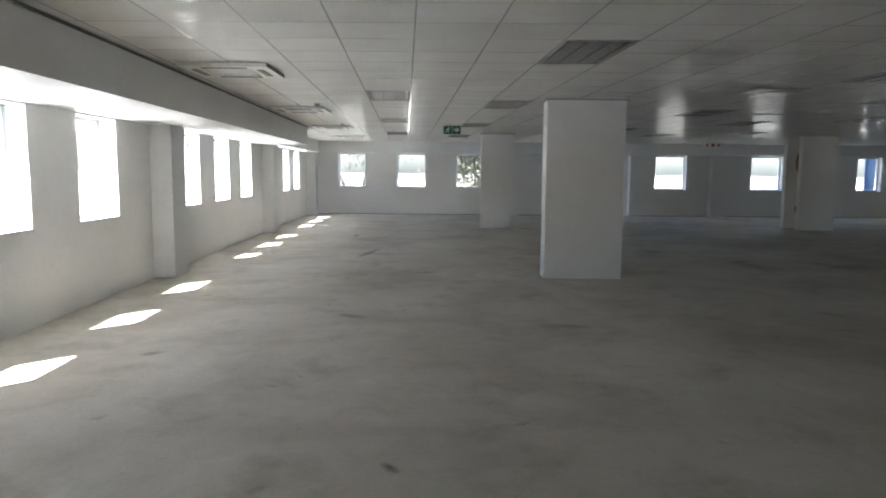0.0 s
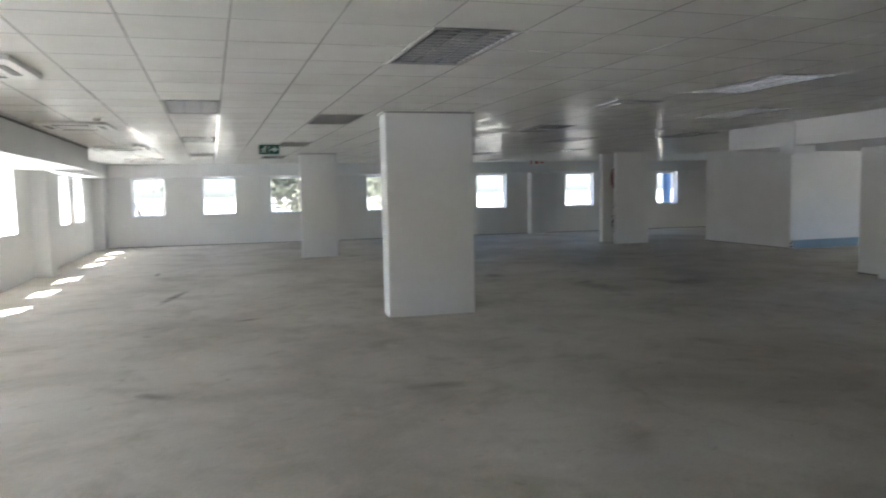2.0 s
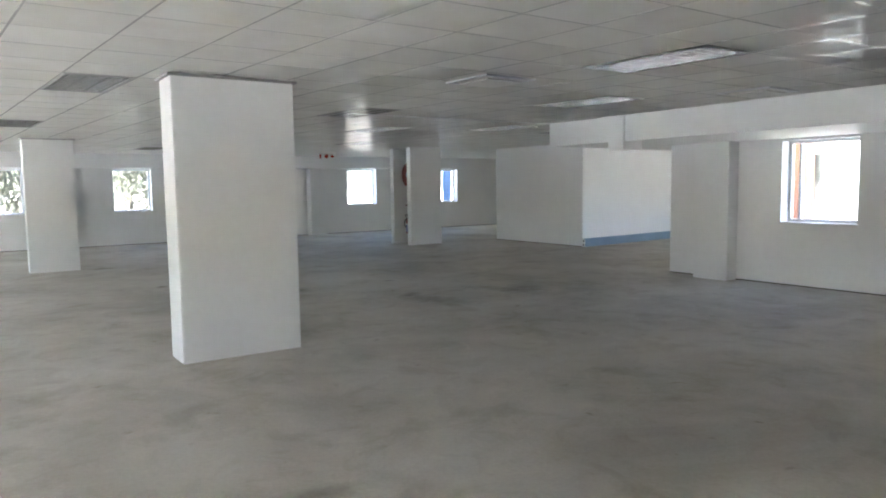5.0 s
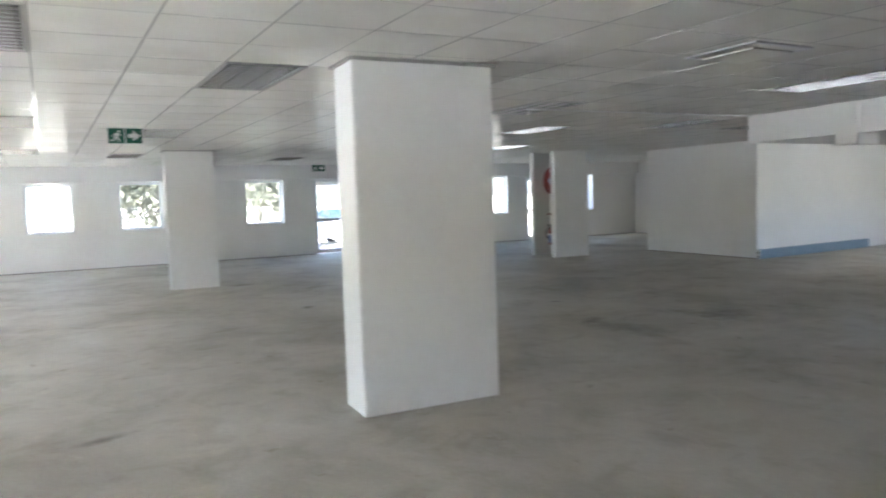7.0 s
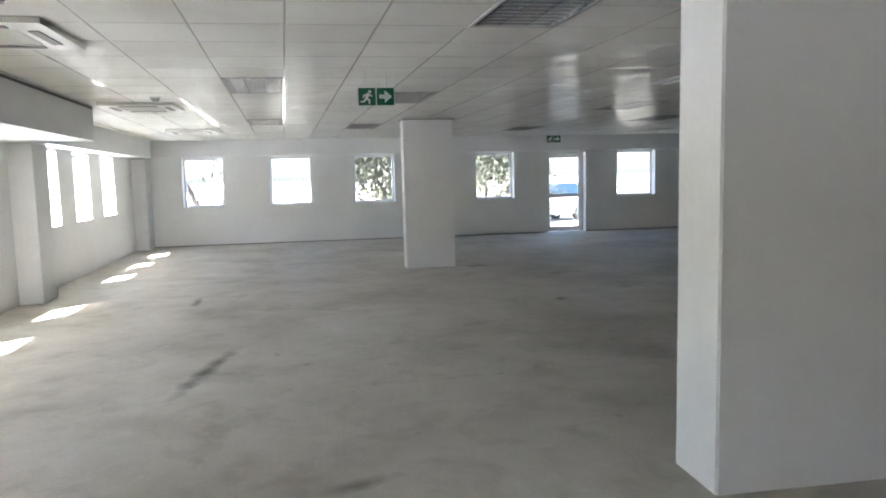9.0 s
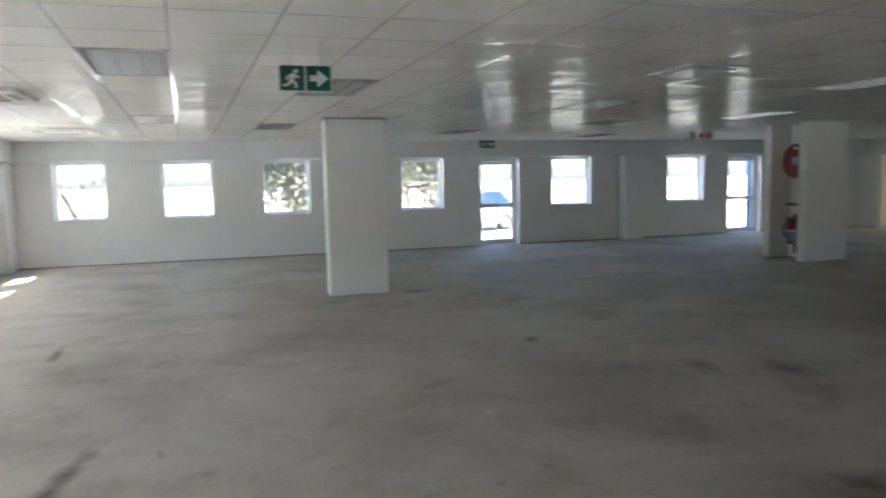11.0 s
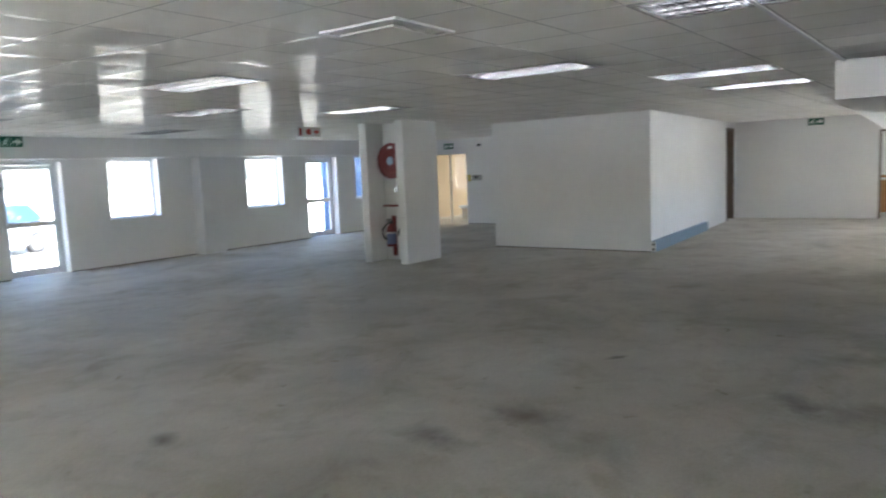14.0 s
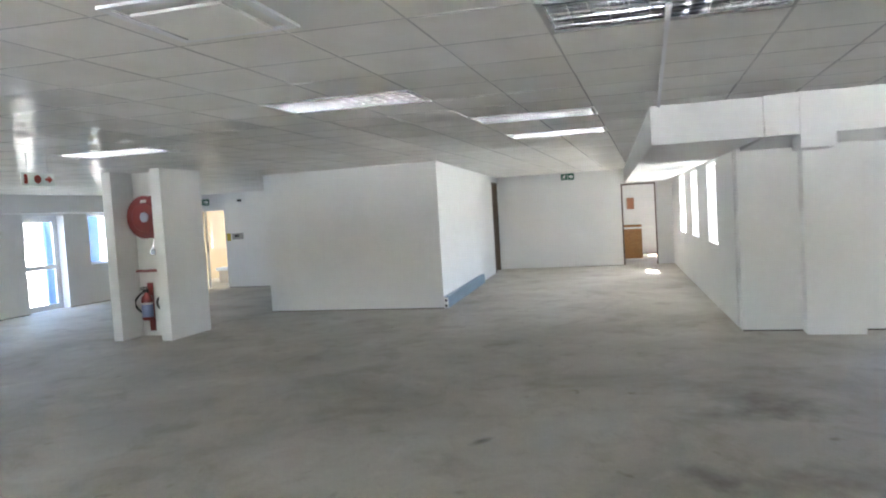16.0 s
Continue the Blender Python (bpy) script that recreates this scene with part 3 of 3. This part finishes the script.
def troffer(cell):
    """A recessed louvre light, unlit: tray, frame, two tubes, parabolic side vanes and cross blades."""
    m = in_grid(U0 + cell[0] * MU + MU / 2, V0 + cell[1] * MV + MV / 2)
    t = holder("ceiling_light", m, "recessed ceiling light with aluminium louvre, switched off", "ceiling light", "louvre lights")
    w, l = MU / 2 - 0.004, MV / 2 - 0.004
    part("tray", boxes((-w, w, -l, l, 0.10, 0.112), (-w, -w + 0.008, -l, l, 0.012, 0.10), (w - 0.008, w, -l, l, 0.012, 0.10), (-w, w, -l, -l + 0.008, 0.012, 0.10), (-w, w, l - 0.008, l, 0.012, 0.10)), FRAME, t)
    f = 0.022
    part("frame", boxes((-w, w, -l, -l + f, 0.0, 0.011), (-w, w, l - f, l, 0.0, 0.011), (-w, -w + f, -l + f, l - f, 0.0, 0.011), (w - f, w, -l + f, l - f, 0.0, 0.011)), THROAT, t)
    a, b = w - f - 0.002, l - f - 0.002
    bm = bmesh.new()
    vs = [bm.verts.new(p) for p in ((-0.001, -b, 0.004), (0.001, -b, 0.004), (0.0022, -b, 0.020), (0.0055, -b, 0.038), (0.0115, -b, 0.056), (-0.0115, -b, 0.056), (-0.0055, -b, 0.038), (-0.0022, -b, 0.020))]
    end = [bm.verts.new((v.co.x, b, v.co.z)) for v in vs]
    for j in range(8):
        bm.faces.new((vs[j], vs[(j + 1) % 8], end[(j + 1) % 8], end[j]))
    bm.faces.new(vs[::-1]), bm.faces.new(end)
    vane = part("side_vane", bm, STEEL, t, "polished aluminium vane")
    vane.location.x = -a / 3
    for x in (a / 3, -a + 0.03, a - 0.03):
        ob = new("side_vane", vane.data)
        ob.parent, ob.location.x = t, x
    bm = bmesh.new()
    vs = [bm.verts.new(p) for p in ((-a, -0.001, 0.004), (-a, 0.001, 0.004), (-a, 0.006, 0.045), (-a, -0.006, 0.045))]
    end = [bm.verts.new((a, v.co.y, v.co.z)) for v in vs]
    for j in range(4):
        bm.faces.new((vs[j], vs[(j + 1) % 4], end[(j + 1) % 4], end[j]))
    bm.faces.new(vs[::-1]), bm.faces.new(end)
    blade = part("cross_blade", bm, BLADE, t, "grey aluminium cross blade")
    blade.location.y = -b + 0.012
    for j in range(1, 13):
        ob = new("cross_blade", blade.data)
        ob.parent, ob.location.y = t, -b + 0.012 + (2 * b - 0.024) * j / 12
    for x in (-2 * a / 3, 0, 2 * a / 3):
        part("tube", cyl(0.013, 0.013, 2 * b - 0.02, pose(x, 0, 0.075, 90, 0, 0), 12), SIGNWHITE, t, "white fluorescent tube, off")
    return t


cells = sorted(fixture_cells)
first = troffer(cells[0])
for me in {o.data for o in first.children}:
    me.transform(tm)
for o in first.children:
    o.location.x -= SHEAR * o.location.y
for cell in cells[1:]:
    copy_thing(first, in_grid(U0 + cell[0] * MU + MU / 2, V0 + cell[1] * MV + MV / 2))


def cassette(x, y, size=0.86):
    """A ceiling air-conditioning cassette: raised cover, intake grille with slats, four outlet flaps."""
    t = holder("air_conditioner", pose(x, y, H, 0, 0, 2.0), "off-white ceiling air-conditioning cassette with four flaps", "air conditioner", "ceiling cassettes")
    s = size / 2
    part("cover", boxes((-s, s, -s, -s * 0.55, -0.035, 0.001), (-s, s, s * 0.55, s, -0.035, 0.001), (-s, -s * 0.55, -s * 0.55, s * 0.55, -0.035, 0.001), (s * 0.55, s, -s * 0.55, s * 0.55, -0.035, 0.001)), PLASTIC, t, bevel=0.008)
    part("grille_back", boxes((-s * 0.54, s * 0.54, -s * 0.54, s * 0.54, -0.015, -0.006)), TBAR, t, "dark grey intake filter")
    for j in range(9):
        y0 = -s * 0.5 + s * j / 9
        part("slat", boxes((-s * 0.52, s * 0.52, y0, y0 + 0.02, -0.032, -0.02)), PLASTIC, t)
    for r in range(4):
        bm = boxes((-s * 0.5, s * 0.5, s * 0.68, s * 0.82, -0.042, -0.036), m=pose(0, 0, 0, 0, 0, 90 * r))
        part("flap", bm, TBAR, t, "grey outlet flap")
    return t


for x, y in ((-1.45, 7.65), (-1.72, 12.15), (-1.95, 16.7), (-2.2, 21.3)):
    cassette(x, y)


def diffuser(x, y):
    """A square air diffuser with a lowered white plate."""
    t = holder("air_diffuser", pose(x, y, H, 0, 0, 2.0), "square white ceiling air diffuser with lowered plate", "air diffuser", "air diffusers")
    part("frame", boxes((-0.30, 0.30, -0.30, -0.26, -0.012, 0.001), (-0.30, 0.30, 0.26, 0.30, -0.012, 0.001), (-0.30, -0.26, -0.26, 0.26, -0.012, 0.001), (0.26, 0.30, -0.26, 0.26, -0.012, 0.001)), FRAME, t, bevel=0.003)
    part("throat", boxes((-0.259, 0.259, -0.259, 0.259, -0.004, -0.001)), PLASTIC, t)
    part("plate", boxes((-0.21, 0.21, -0.21, 0.21, -0.03, -0.018)), PLASTIC, t, bevel=0.005)
    part("stem", cyl(0.03, 0.03, 0.014, pose(0, 0, -0.011), 12), FRAME, t)
    return t


for x, y in ((4.18, 14.42), (4.75, 9.3), (7.85, 8.5)):
    diffuser(x, y)


def smoke_detector(x, y):
    t = holder("smoke_detector", pose(x, y, H), "round off-white smoke detector under the ceiling", "smoke detector", "smoke detectors")
    part("base", cyl(0.062, 0.055, 0.016, pose(0, 0, -0.007, 180, 0, 0), 24), PLASTIC, t, bevel=0.002)
    part("chamber", cyl(0.048, 0.034, 0.03, pose(0, 0, -0.030, 180, 0, 0), 24), THROAT, t, "grey sensing chamber", 0.003)
    return t


for x, y in ((-1.28, 11.22), (-1.59, 15.77), (-1.89, 21.0)):
    smoke_detector(x, y)

# ---- signs ----


def poly(points, z, m):
    bm = bmesh.new()
    bm.faces.new([bm.verts.new((x, 0, y)) for x, y in points])
    made = bmesh.ops.extrude_face_region(bm, geom=bm.faces[:])
    bmesh.ops.translate(bm, vec=(0, z, 0), verts=[v for v in made["geom"] if isinstance(v, bmesh.types.BMVert)])
    bmesh.ops.transform(bm, matrix=m, verts=bm.verts[:])
    return bm


def exit_sign(m, stem=0.12, s=0.155):
    t = holder("exit_sign", m, "green and white emergency exit sign hung from the ceiling", "exit sign", "exit signs")
    for dx, kind in ((0.0, "running_figure"), (s * 1.07, "arrow")):
        plate = part("plate", boxes((dx, dx + s, 0, 0.02, -s, 0)), SIGNGREEN, t, "green sign plate")
        if kind == "arrow":
            pts = [(0.14, 0.62), (0.45, 0.62), (0.45, 0.86), (0.90, 0.5), (0.45, 0.14), (0.45, 0.38), (0.14, 0.38)]
            part("arrow", poly([(dx + s * a, -s + s * b) for a, b in pts], -0.003, pose(0, -0.001, 0)), SIGNWHITE, plate, "white arrow")
        else:
            bm = bmesh.new()
            add_cyl(bm, s * 0.09, s * 0.09, 0.003, pose(dx + s * 0.66, -0.002, -s * 0.22, 90, 0, 0), 14)
            for (ax, ay), (bx, by), wd in (((0.60, 0.68), (0.45, 0.38), 0.17), ((0.58, 0.64), (0.80, 0.52), 0.08), ((0.56, 0.66), (0.32, 0.56), 0.08), ((0.32, 0.56), (0.27, 0.42), 0.07),
                                           ((0.48, 0.38), (0.66, 0.28), 0.10), ((0.66, 0.28), (0.62, 0.10), 0.08), ((0.45, 0.40), (0.33, 0.22), 0.10), ((0.33, 0.22), (0.12, 0.20), 0.08)):
                ln, an = math.hypot(bx - ax, by - ay), math.degrees(math.atan2(by - ay, bx - ax))
                add_box(bm, 0, ln * s, -0.0035, -0.0005, -wd * s / 2, wd * s / 2, pose(dx + s * ax, 0, -s + s * ay, 0, -an, 0))
            part("pictogram", bm, SIGNWHITE, plate, "white pictogram")
    part("carrier", boxes((-0.006, s * 2.07 + 0.006, 0.006, 0.014, -s - 0.006, 0.006)), SIGNWHITE, t)
    for x in (s * 0.4, s * 1.67):
        part("hanger", cyl(0.002, 0.002, stem, pose(x, 0.01, stem / 2 + 0.004), 8), HANDLE, t)
    return t


exit_sign(pose(0.61, 13.75, 2.345), 0.15)
exit_sign(pose(5.62, 24.1, 2.47), 0.03, 0.17)
exit_sign(pose(17.62, 24.13, 2.38, 0, 0, -90), 0.115, 0.17)
exit_sign(pose(20.44, 14.85, 2.49, 0, 0, -90), 0.02, 0.17)


def equipment_sign(m):
    t = holder("fire_equipment_sign", m, "white sign with red fire equipment symbols hung from the ceiling", "fire sign")
    part("plate", boxes((0, 0.42, 0, 0.012, -0.14, 0)), SIGNWHITE, t, "pale sign plate")
    part("symbol", boxes((0.03, 0.07, -0.003, -0.0005, -0.12, -0.02)), SIGNRED, t, "red extinguisher symbol")
    part("symbol", cyl(0.045, 0.045, 0.003, pose(0.20, -0.002, -0.07, 90, 0, 0), 18), SIGNRED, t, "red hose reel symbol")
    pts = [(0.30, -0.055), (0.34, -0.055), (0.34, -0.03), (0.40, -0.07), (0.34, -0.11), (0.34, -0.085), (0.30, -0.085)]
    part("symbol", poly(pts, -0.003, pose(0, -0.001, 0)), SIGNRED, t, "red arrow")
    for x in (0.08, 0.34):
        part("hanger", cyl(0.004, 0.004, 0.2, pose(x, 0.006, 0.105), 8), HANDLE, t)
    return t


equipment_sign(pose(7.35, 18.9, 2.30))

# ---- passage, lobby and the room behind the passage door ----
pt = along((13.032, 16.05), P3)
trunk = part("cable_trunking", boxes((-0.13, 3.95, -0.075, -0.002, 0.0, 0.20), (-0.13, 3.95, -0.082, -0.075, 0.085, 0.10)), GREYBLUE, bevel=0.004)
trunk.matrix_basis = pt
tagged(trunk, "blue-grey metal cable trunking along the partition foot", "cable trunking")
sock = holder("socket_outlet", pt @ pose(-0.135, -0.04, 0.09), "pair of black socket outlets on the trunking end", "socket")
part("plate", boxes((-0.008, 0.0, -0.035, 0.035, -0.08, 0.10)), PLASTIC, sock)
for z in (-0.04, 0.05):
    part("socket", cyl(0.022, 0.022, 0.012, pose(-0.012, 0, z, 0, 90, 0), 14), BLACK, sock, "black socket face")
df = holder("door_frame_passage", pt @ pose(6.35, 0, 0), "dark brown timber door frame, door standing open", "door frame", kind="structure")
part("jamb", boxes((0, 0.05, -0.02, 0.16, 0, 2.36)), DARKFRAME, df)
part("jamb", boxes((0.85, 0.90, -0.02, 0.16, 0, 2.36)), DARKFRAME, df)
part("head", boxes((0.05, 0.85, -0.02, 0.16, 2.31, 2.36)), DARKFRAME, df)
ef = holder("door_frame_passage_end", along((20.5, 16.75), (20.5, 11.75)) @ pose(3.43, 0, 0), "pale door frame with a dark head and no door", "door frame", kind="structure")
part("jamb", boxes((0, 0.035, -0.015, 0.155, 0, 2.12)), DARKFRAME, ef, "dark timber jamb")
part("jamb", boxes((0.835, 0.87, -0.015, 0.155, 0, 2.12)), DARKFRAME, ef, "dark timber jamb")
part("head", boxes((0.035, 0.835, -0.015, 0.155, 2.08, 2.12)), DARKFRAME, ef, "dark timber head")


def counter(m):
    t = holder("reception_counter", m, "orange timber counter with a white worktop", "counter")
    part("front", boxes((0, 0.05, 0, 0.75, 0, 0.98)), TIMBER, t)
    part("body", boxes((0.055, 0.55, 0.02, 0.73, 0, 0.96)), TIMBER, t)
    part("worktop", boxes((-0.06, 0.6, -0.02, 0.77, 0.981, 1.02)), SIGNWHITE, t, "white worktop", 0.005)
    return t


counter(pose(22.6, 12.86, 0))
tagged(part("barrier_rail", boxes((21.3, 21.36, 12.1, 13.6, 0.90, 0.955), (21.3, 21.36, 13.5, 13.56, 0, 0.90), (21.3, 21.36, 12.13, 12.19, 0, 0.90)), SIGNWHITE, bevel=0.004), "white rail on posts behind the passage door", "rail")
tagged(part("wall_box", boxes((24.5, 24.598, 13.08, 13.30, 1.42, 1.78)), TERRA, bevel=0.006), "small brownish red box on the wall", "wall box")

lob = along((17.7, 25.6), (17.7, 19.33))
gl = holder("door_lobby", lob @ pose(0.95, 0, 0), "frameless glazed lobby door in a slim aluminium frame", "door", kind="structure")
part("door_frame", boxes((0, 0.04, 0.03, 0.09, 0, 2.10), (1.23, 1.27, 0.03, 0.09, 0, 2.10), (0.04, 1.23, 0.03, 0.09, 2.06, 2.10), (0.62, 0.65, 0.03, 0.09, 0, 2.06)), FRAME, gl)
for a, b in ((0.04, 0.62), (0.65, 1.23)):
    pane = part("pane", boxes((a, b, 0.055, 0.063, 0.01, 2.06)), GLASS, gl)
    pane.visible_shadow = False
part("push_plate", boxes((0.66, 0.70, 0.02, 0.03, 0.95, 1.25)), HANDLE, gl)
kp = holder("wall_notice", lob @ pose(2.24, -0.012, 1.24), "small yellow and grey notice plates beside the lobby door", "notice")
part("plate", boxes((0, 0.12, 0, 0.011, 0, 0.20)), material("sign_yellow", (0.45, 0.36, 0.03), 0.5), kp, "yellow plate")
part("plate", boxes((0.16, 0.50, 0, 0.011, 0.03, 0.19)), material("sign_grey", (0.33, 0.33, 0.32), 0.5), kp, "grey plate with a dark mark")
part("mark", boxes((0.24, 0.38, -0.002, -0.0005, 0.09, 0.16)), BLACK, kp)
cam_th = holder("security_camera", lob @ pose(2.75, -0.002, 2.30), "small dark security camera on the lobby wall", "security camera")
part("mount", boxes((-0.02, 0.02, -0.06, 0, -0.02, 0.02)), FRAME, cam_th)
part("body", boxes((-0.03, 0.03, -0.17, -0.06, -0.05, 0.01)), BLACK, cam_th, bevel=0.008)
# warm fill lamp added to brighten the lobby, with no fitting behind it
lb = bpy.data.lights.new("lobby_fill", "AREA")
lb.shape, lb.size, lb.size_y, lb.energy, lb.color = "RECTANGLE", 3.0, 3.0, 9.0, (1.0, 0.92, 0.76)
new("lobby_fill_lamp", lb).matrix_world = look((21.3, 23.2, 2.60), (21.3, 23.2, 0))
lc = holder("bench_lobby", pose(19.2, 22.9, 0), "pale stone bench in the lobby", "bench")
part("seat", boxes((0, 0.5, 0, 1.9, 0.36, 0.44)), SIGNWHITE, lc, bevel=0.006)
part("base", boxes((0.06, 0.44, 0.05, 1.85, 0, 0.358)), SAND, lc)

# ---- outside ----
# added unseen slab that blocks the sun from the first passage windows
tagged(part("canopy", boxes((10.76, 16.4, 9.9, 11.33, 2.45, 2.6)), OUTER), "unseen flat slab added to keep sun off the passage windows", "canopy", kind="structure")
tagged(part("ground", boxes((-600, 600, -600, 600, -0.6, -0.27)), GROUND), "dusty bare ground outside the building", "ground", kind="structure")
# added pale sheet that reflects sun up through the west windows
tagged(part("pavement", boxes((-32, -4.9, -30, 34, -0.268, -0.24)), BOUNCE_PAVING), "unseen pale sheet added to bounce sunlight into the west windows", "pavement", kind="structure")


def leaf_mesh(centres, count, size, rng):
    vs, fs = [], []
    for _ in range(count):
        c, r = rng.choice(centres)
        p = c + Vector((rng.gauss(0, r), rng.gauss(0, r), rng.gauss(0, r * 1.1)))
        d = Vector((rng.gauss(0, 0.5), rng.gauss(0, 0.5), -1 + rng.gauss(0, 0.5))).normalized()
        e = d.cross(Vector((rng.random() - 0.5, rng.random() - 0.5, rng.random() - 0.5))).normalized()
        s = size * (0.6 + 0.8 * rng.random())
        n0 = len(vs)
        vs += [tuple(p), tuple(p + d * s * 0.5 + e * s * 0.17), tuple(p + d * s), tuple(p + d * s * 0.5 - e * s * 0.17)]
        fs.append((n0, n0 + 1, n0 + 2, n0 + 3))
    return vs, fs


def tree(x, y, height, spread, leaves, seed, low=1.2, trunk_r=0.14, lean=(0.0, 0.0), bush=0):
    rng = random.Random(seed)
    t = holder("tree", pose(x, y, -0.27), "leafy garden tree with a forked trunk outside the windows", "tree", "trees outside")
    bm = bmesh.new()
    tips = []

    def limb(p, d, ln, r, depth):
        steps = 5
        for i in range(steps):
            d2 = (d + Vector((rng.gauss(0, 0.10), rng.gauss(0, 0.10), 0.02))).normalized()
            q = p + d2 * ln / steps
            r2 = r * (1 - 0.11)
            turn = (q - p).to_track_quat("Z", "Y").to_matrix().to_4x4()
            add_cyl(bm, r, r2, (q - p).length * 1.06, Matrix.Translation((p + q) / 2) @ turn, 9)
            p, d, r = q, d2, r2
            if depth < 3 and i >= 2 and rng.random() < 0.75:
                side = Vector((rng.gauss(0, 1), rng.gauss(0, 1), rng.uniform(0.1, 0.7))).normalized()
                limb(p, (d * 0.6 + side * 0.8).normalized(), ln * 0.6, r * 0.6, depth + 1)
            if p.z > low:
                tips.append((p.copy(), spread * 0.18))
        tips.append((p.copy(), spread * 0.22))

    limb(Vector((0, 0, -0.05)), Vector((lean[0], lean[1], 1)).normalized(), height * 0.55, trunk_r, 0)
    limb(Vector((0.05, 0, 0.4)), Vector((lean[0] * -0.7 + 0.25, 0.1, 1)).normalized(), height * 0.5, trunk_r * 0.7, 1)
    part("trunk", bm, BARK, t)
    for _ in range(int(bush)):
        tips.append((Vector((rng.gauss(0, spread * 0.42), rng.gauss(0, 0.5), rng.uniform(0.5, 2.6))), spread * 0.11))
    if leaves:
        vs, fs = leaf_mesh(tips, leaves, 0.16, rng)
        cm = bpy.data.meshes.new("crown")
        cm.from_pydata(vs, [], fs)
        cm.materials.append(LEAF)
        new("crown", cm).parent = t
    return t


tree(-2.95, 27.9, 6.0, 1.8, 3600, 14, 1.2, 0.11, (-0.45, 0.0), 8)
tree(2.0, 29.6, 4.6, 2.4, 17000, 5, 0.2, 0.10, (0.1, 0.0), 46)
tree(5.5, 30.0, 4.4, 2.2, 15000, 8, 0.2, 0.09, (-0.15, 0.0), 38)
tree(-0.5, 34.0, 5.5, 2.2, 2500, 21, 1.0, 0.08, (0.1, 0.0))


def car(m):
    """A parked hatchback: lofted body, glasshouse, wheels with rims, lamps."""
    t = holder("parked_car", m, "pale silver parked hatchback on the paving outside", "car")
    prof = [(-2.0, 0.35), (-1.98, 0.72), (-1.75, 0.90), (1.0, 0.95), (1.85, 0.78), (2.0, 0.55), (1.98, 0.30), (-1.9, 0.25)]
    bm = bmesh.new()
    rows = []
    for y, k in ((-0.82, 0.93), (-0.78, 1.0), (0.78, 1.0), (0.82, 0.93)):
        rows.append([bm.verts.new((px, y, 0.55 + (pz - 0.55) * k)) for px, pz in prof])
    for a, b in zip(rows, rows[1:]):
        for j in range(len(prof)):
            bm.faces.new((a[j], a[(j + 1) % len(prof)], b[(j + 1) % len(prof)], b[j]))
    bm.faces.new(rows[0]), bm.faces.new(rows[-1][::-1])
    part("body", bm, CARPAINT, t)
    bm = bmesh.new()
    lo = [bm.verts.new((px, py, 0.92)) for px, py in ((-1.75, -0.76), (0.95, -0.76), (0.95, 0.76), (-1.75, 0.76))]
    hi = [bm.verts.new((px, py, 1.43)) for px, py in ((-1.35, -0.58), (0.15, -0.58), (0.15, 0.58), (-1.35, 0.58))]
    for j in range(4):
        bm.faces.new((lo[j], lo[(j + 1) % 4], hi[(j + 1) % 4], hi[j]))
    part("glasshouse", bm, NAVY, t, "dark tinted glass")
    part("roof", boxes((-1.37, 0.17, -0.6, 0.6, 1.425, 1.46)), CARPAINT, t, bevel=0.015)
    for x in (-1.3, 1.25):
        for y in (-0.74, 0.74):
            wheel = part("wheel", cyl(0.31, 0.31, 0.2, pose(x, y, 0.31, 90, 0, 0), 28), DARK, t)
            part("rim", cyl(0.2, 0.2, 0.215, pose(x, y, 0.31, 90, 0, 0), 20), STEEL, wheel, "silver rim")
    for y in (-0.6, 0.6):
        part("headlight", boxes((1.88, 1.95, y - 0.16, y + 0.16, 0.62, 0.74)), SIGNWHITE, t, "clear headlight", 0.01)
    return t


car(pose(8.3, 33.5, -0.27, 0, 0, 200))
tagged(part("garden_wall", boxes((-30, 40, 41.0, 41.25, -0.4, 1.0)), OUTER), "low pale rendered boundary wall", "boundary wall", kind="structure")

tagged(part("outside_column", boxes((11.1, 11.38, 9.70, 9.95, -0.27, 2.449)), TERRA, bevel=0.01), "terracotta rendered column outside the window", "column")
for x, w in ((14.3, 0.42), (15.58, 0.36)):
    tagged(part("screen_panel", boxes((x, x + w, 25.86, 25.93, -0.27, 2.5)), BLUE, bevel=0.006), "tall blue painted screen panel outside", "panel", "blue screen panels")
tagged(part("screen_panel", boxes((13.42, 13.86, 26.3, 26.37, -0.27, 2.5)), paint("pale_blue_panel", (0.34, 0.41, 0.50), 0.5, 0.1), bevel=0.006), "tall pale blue screen panel outside the glazed door", "panel", "blue screen panels")
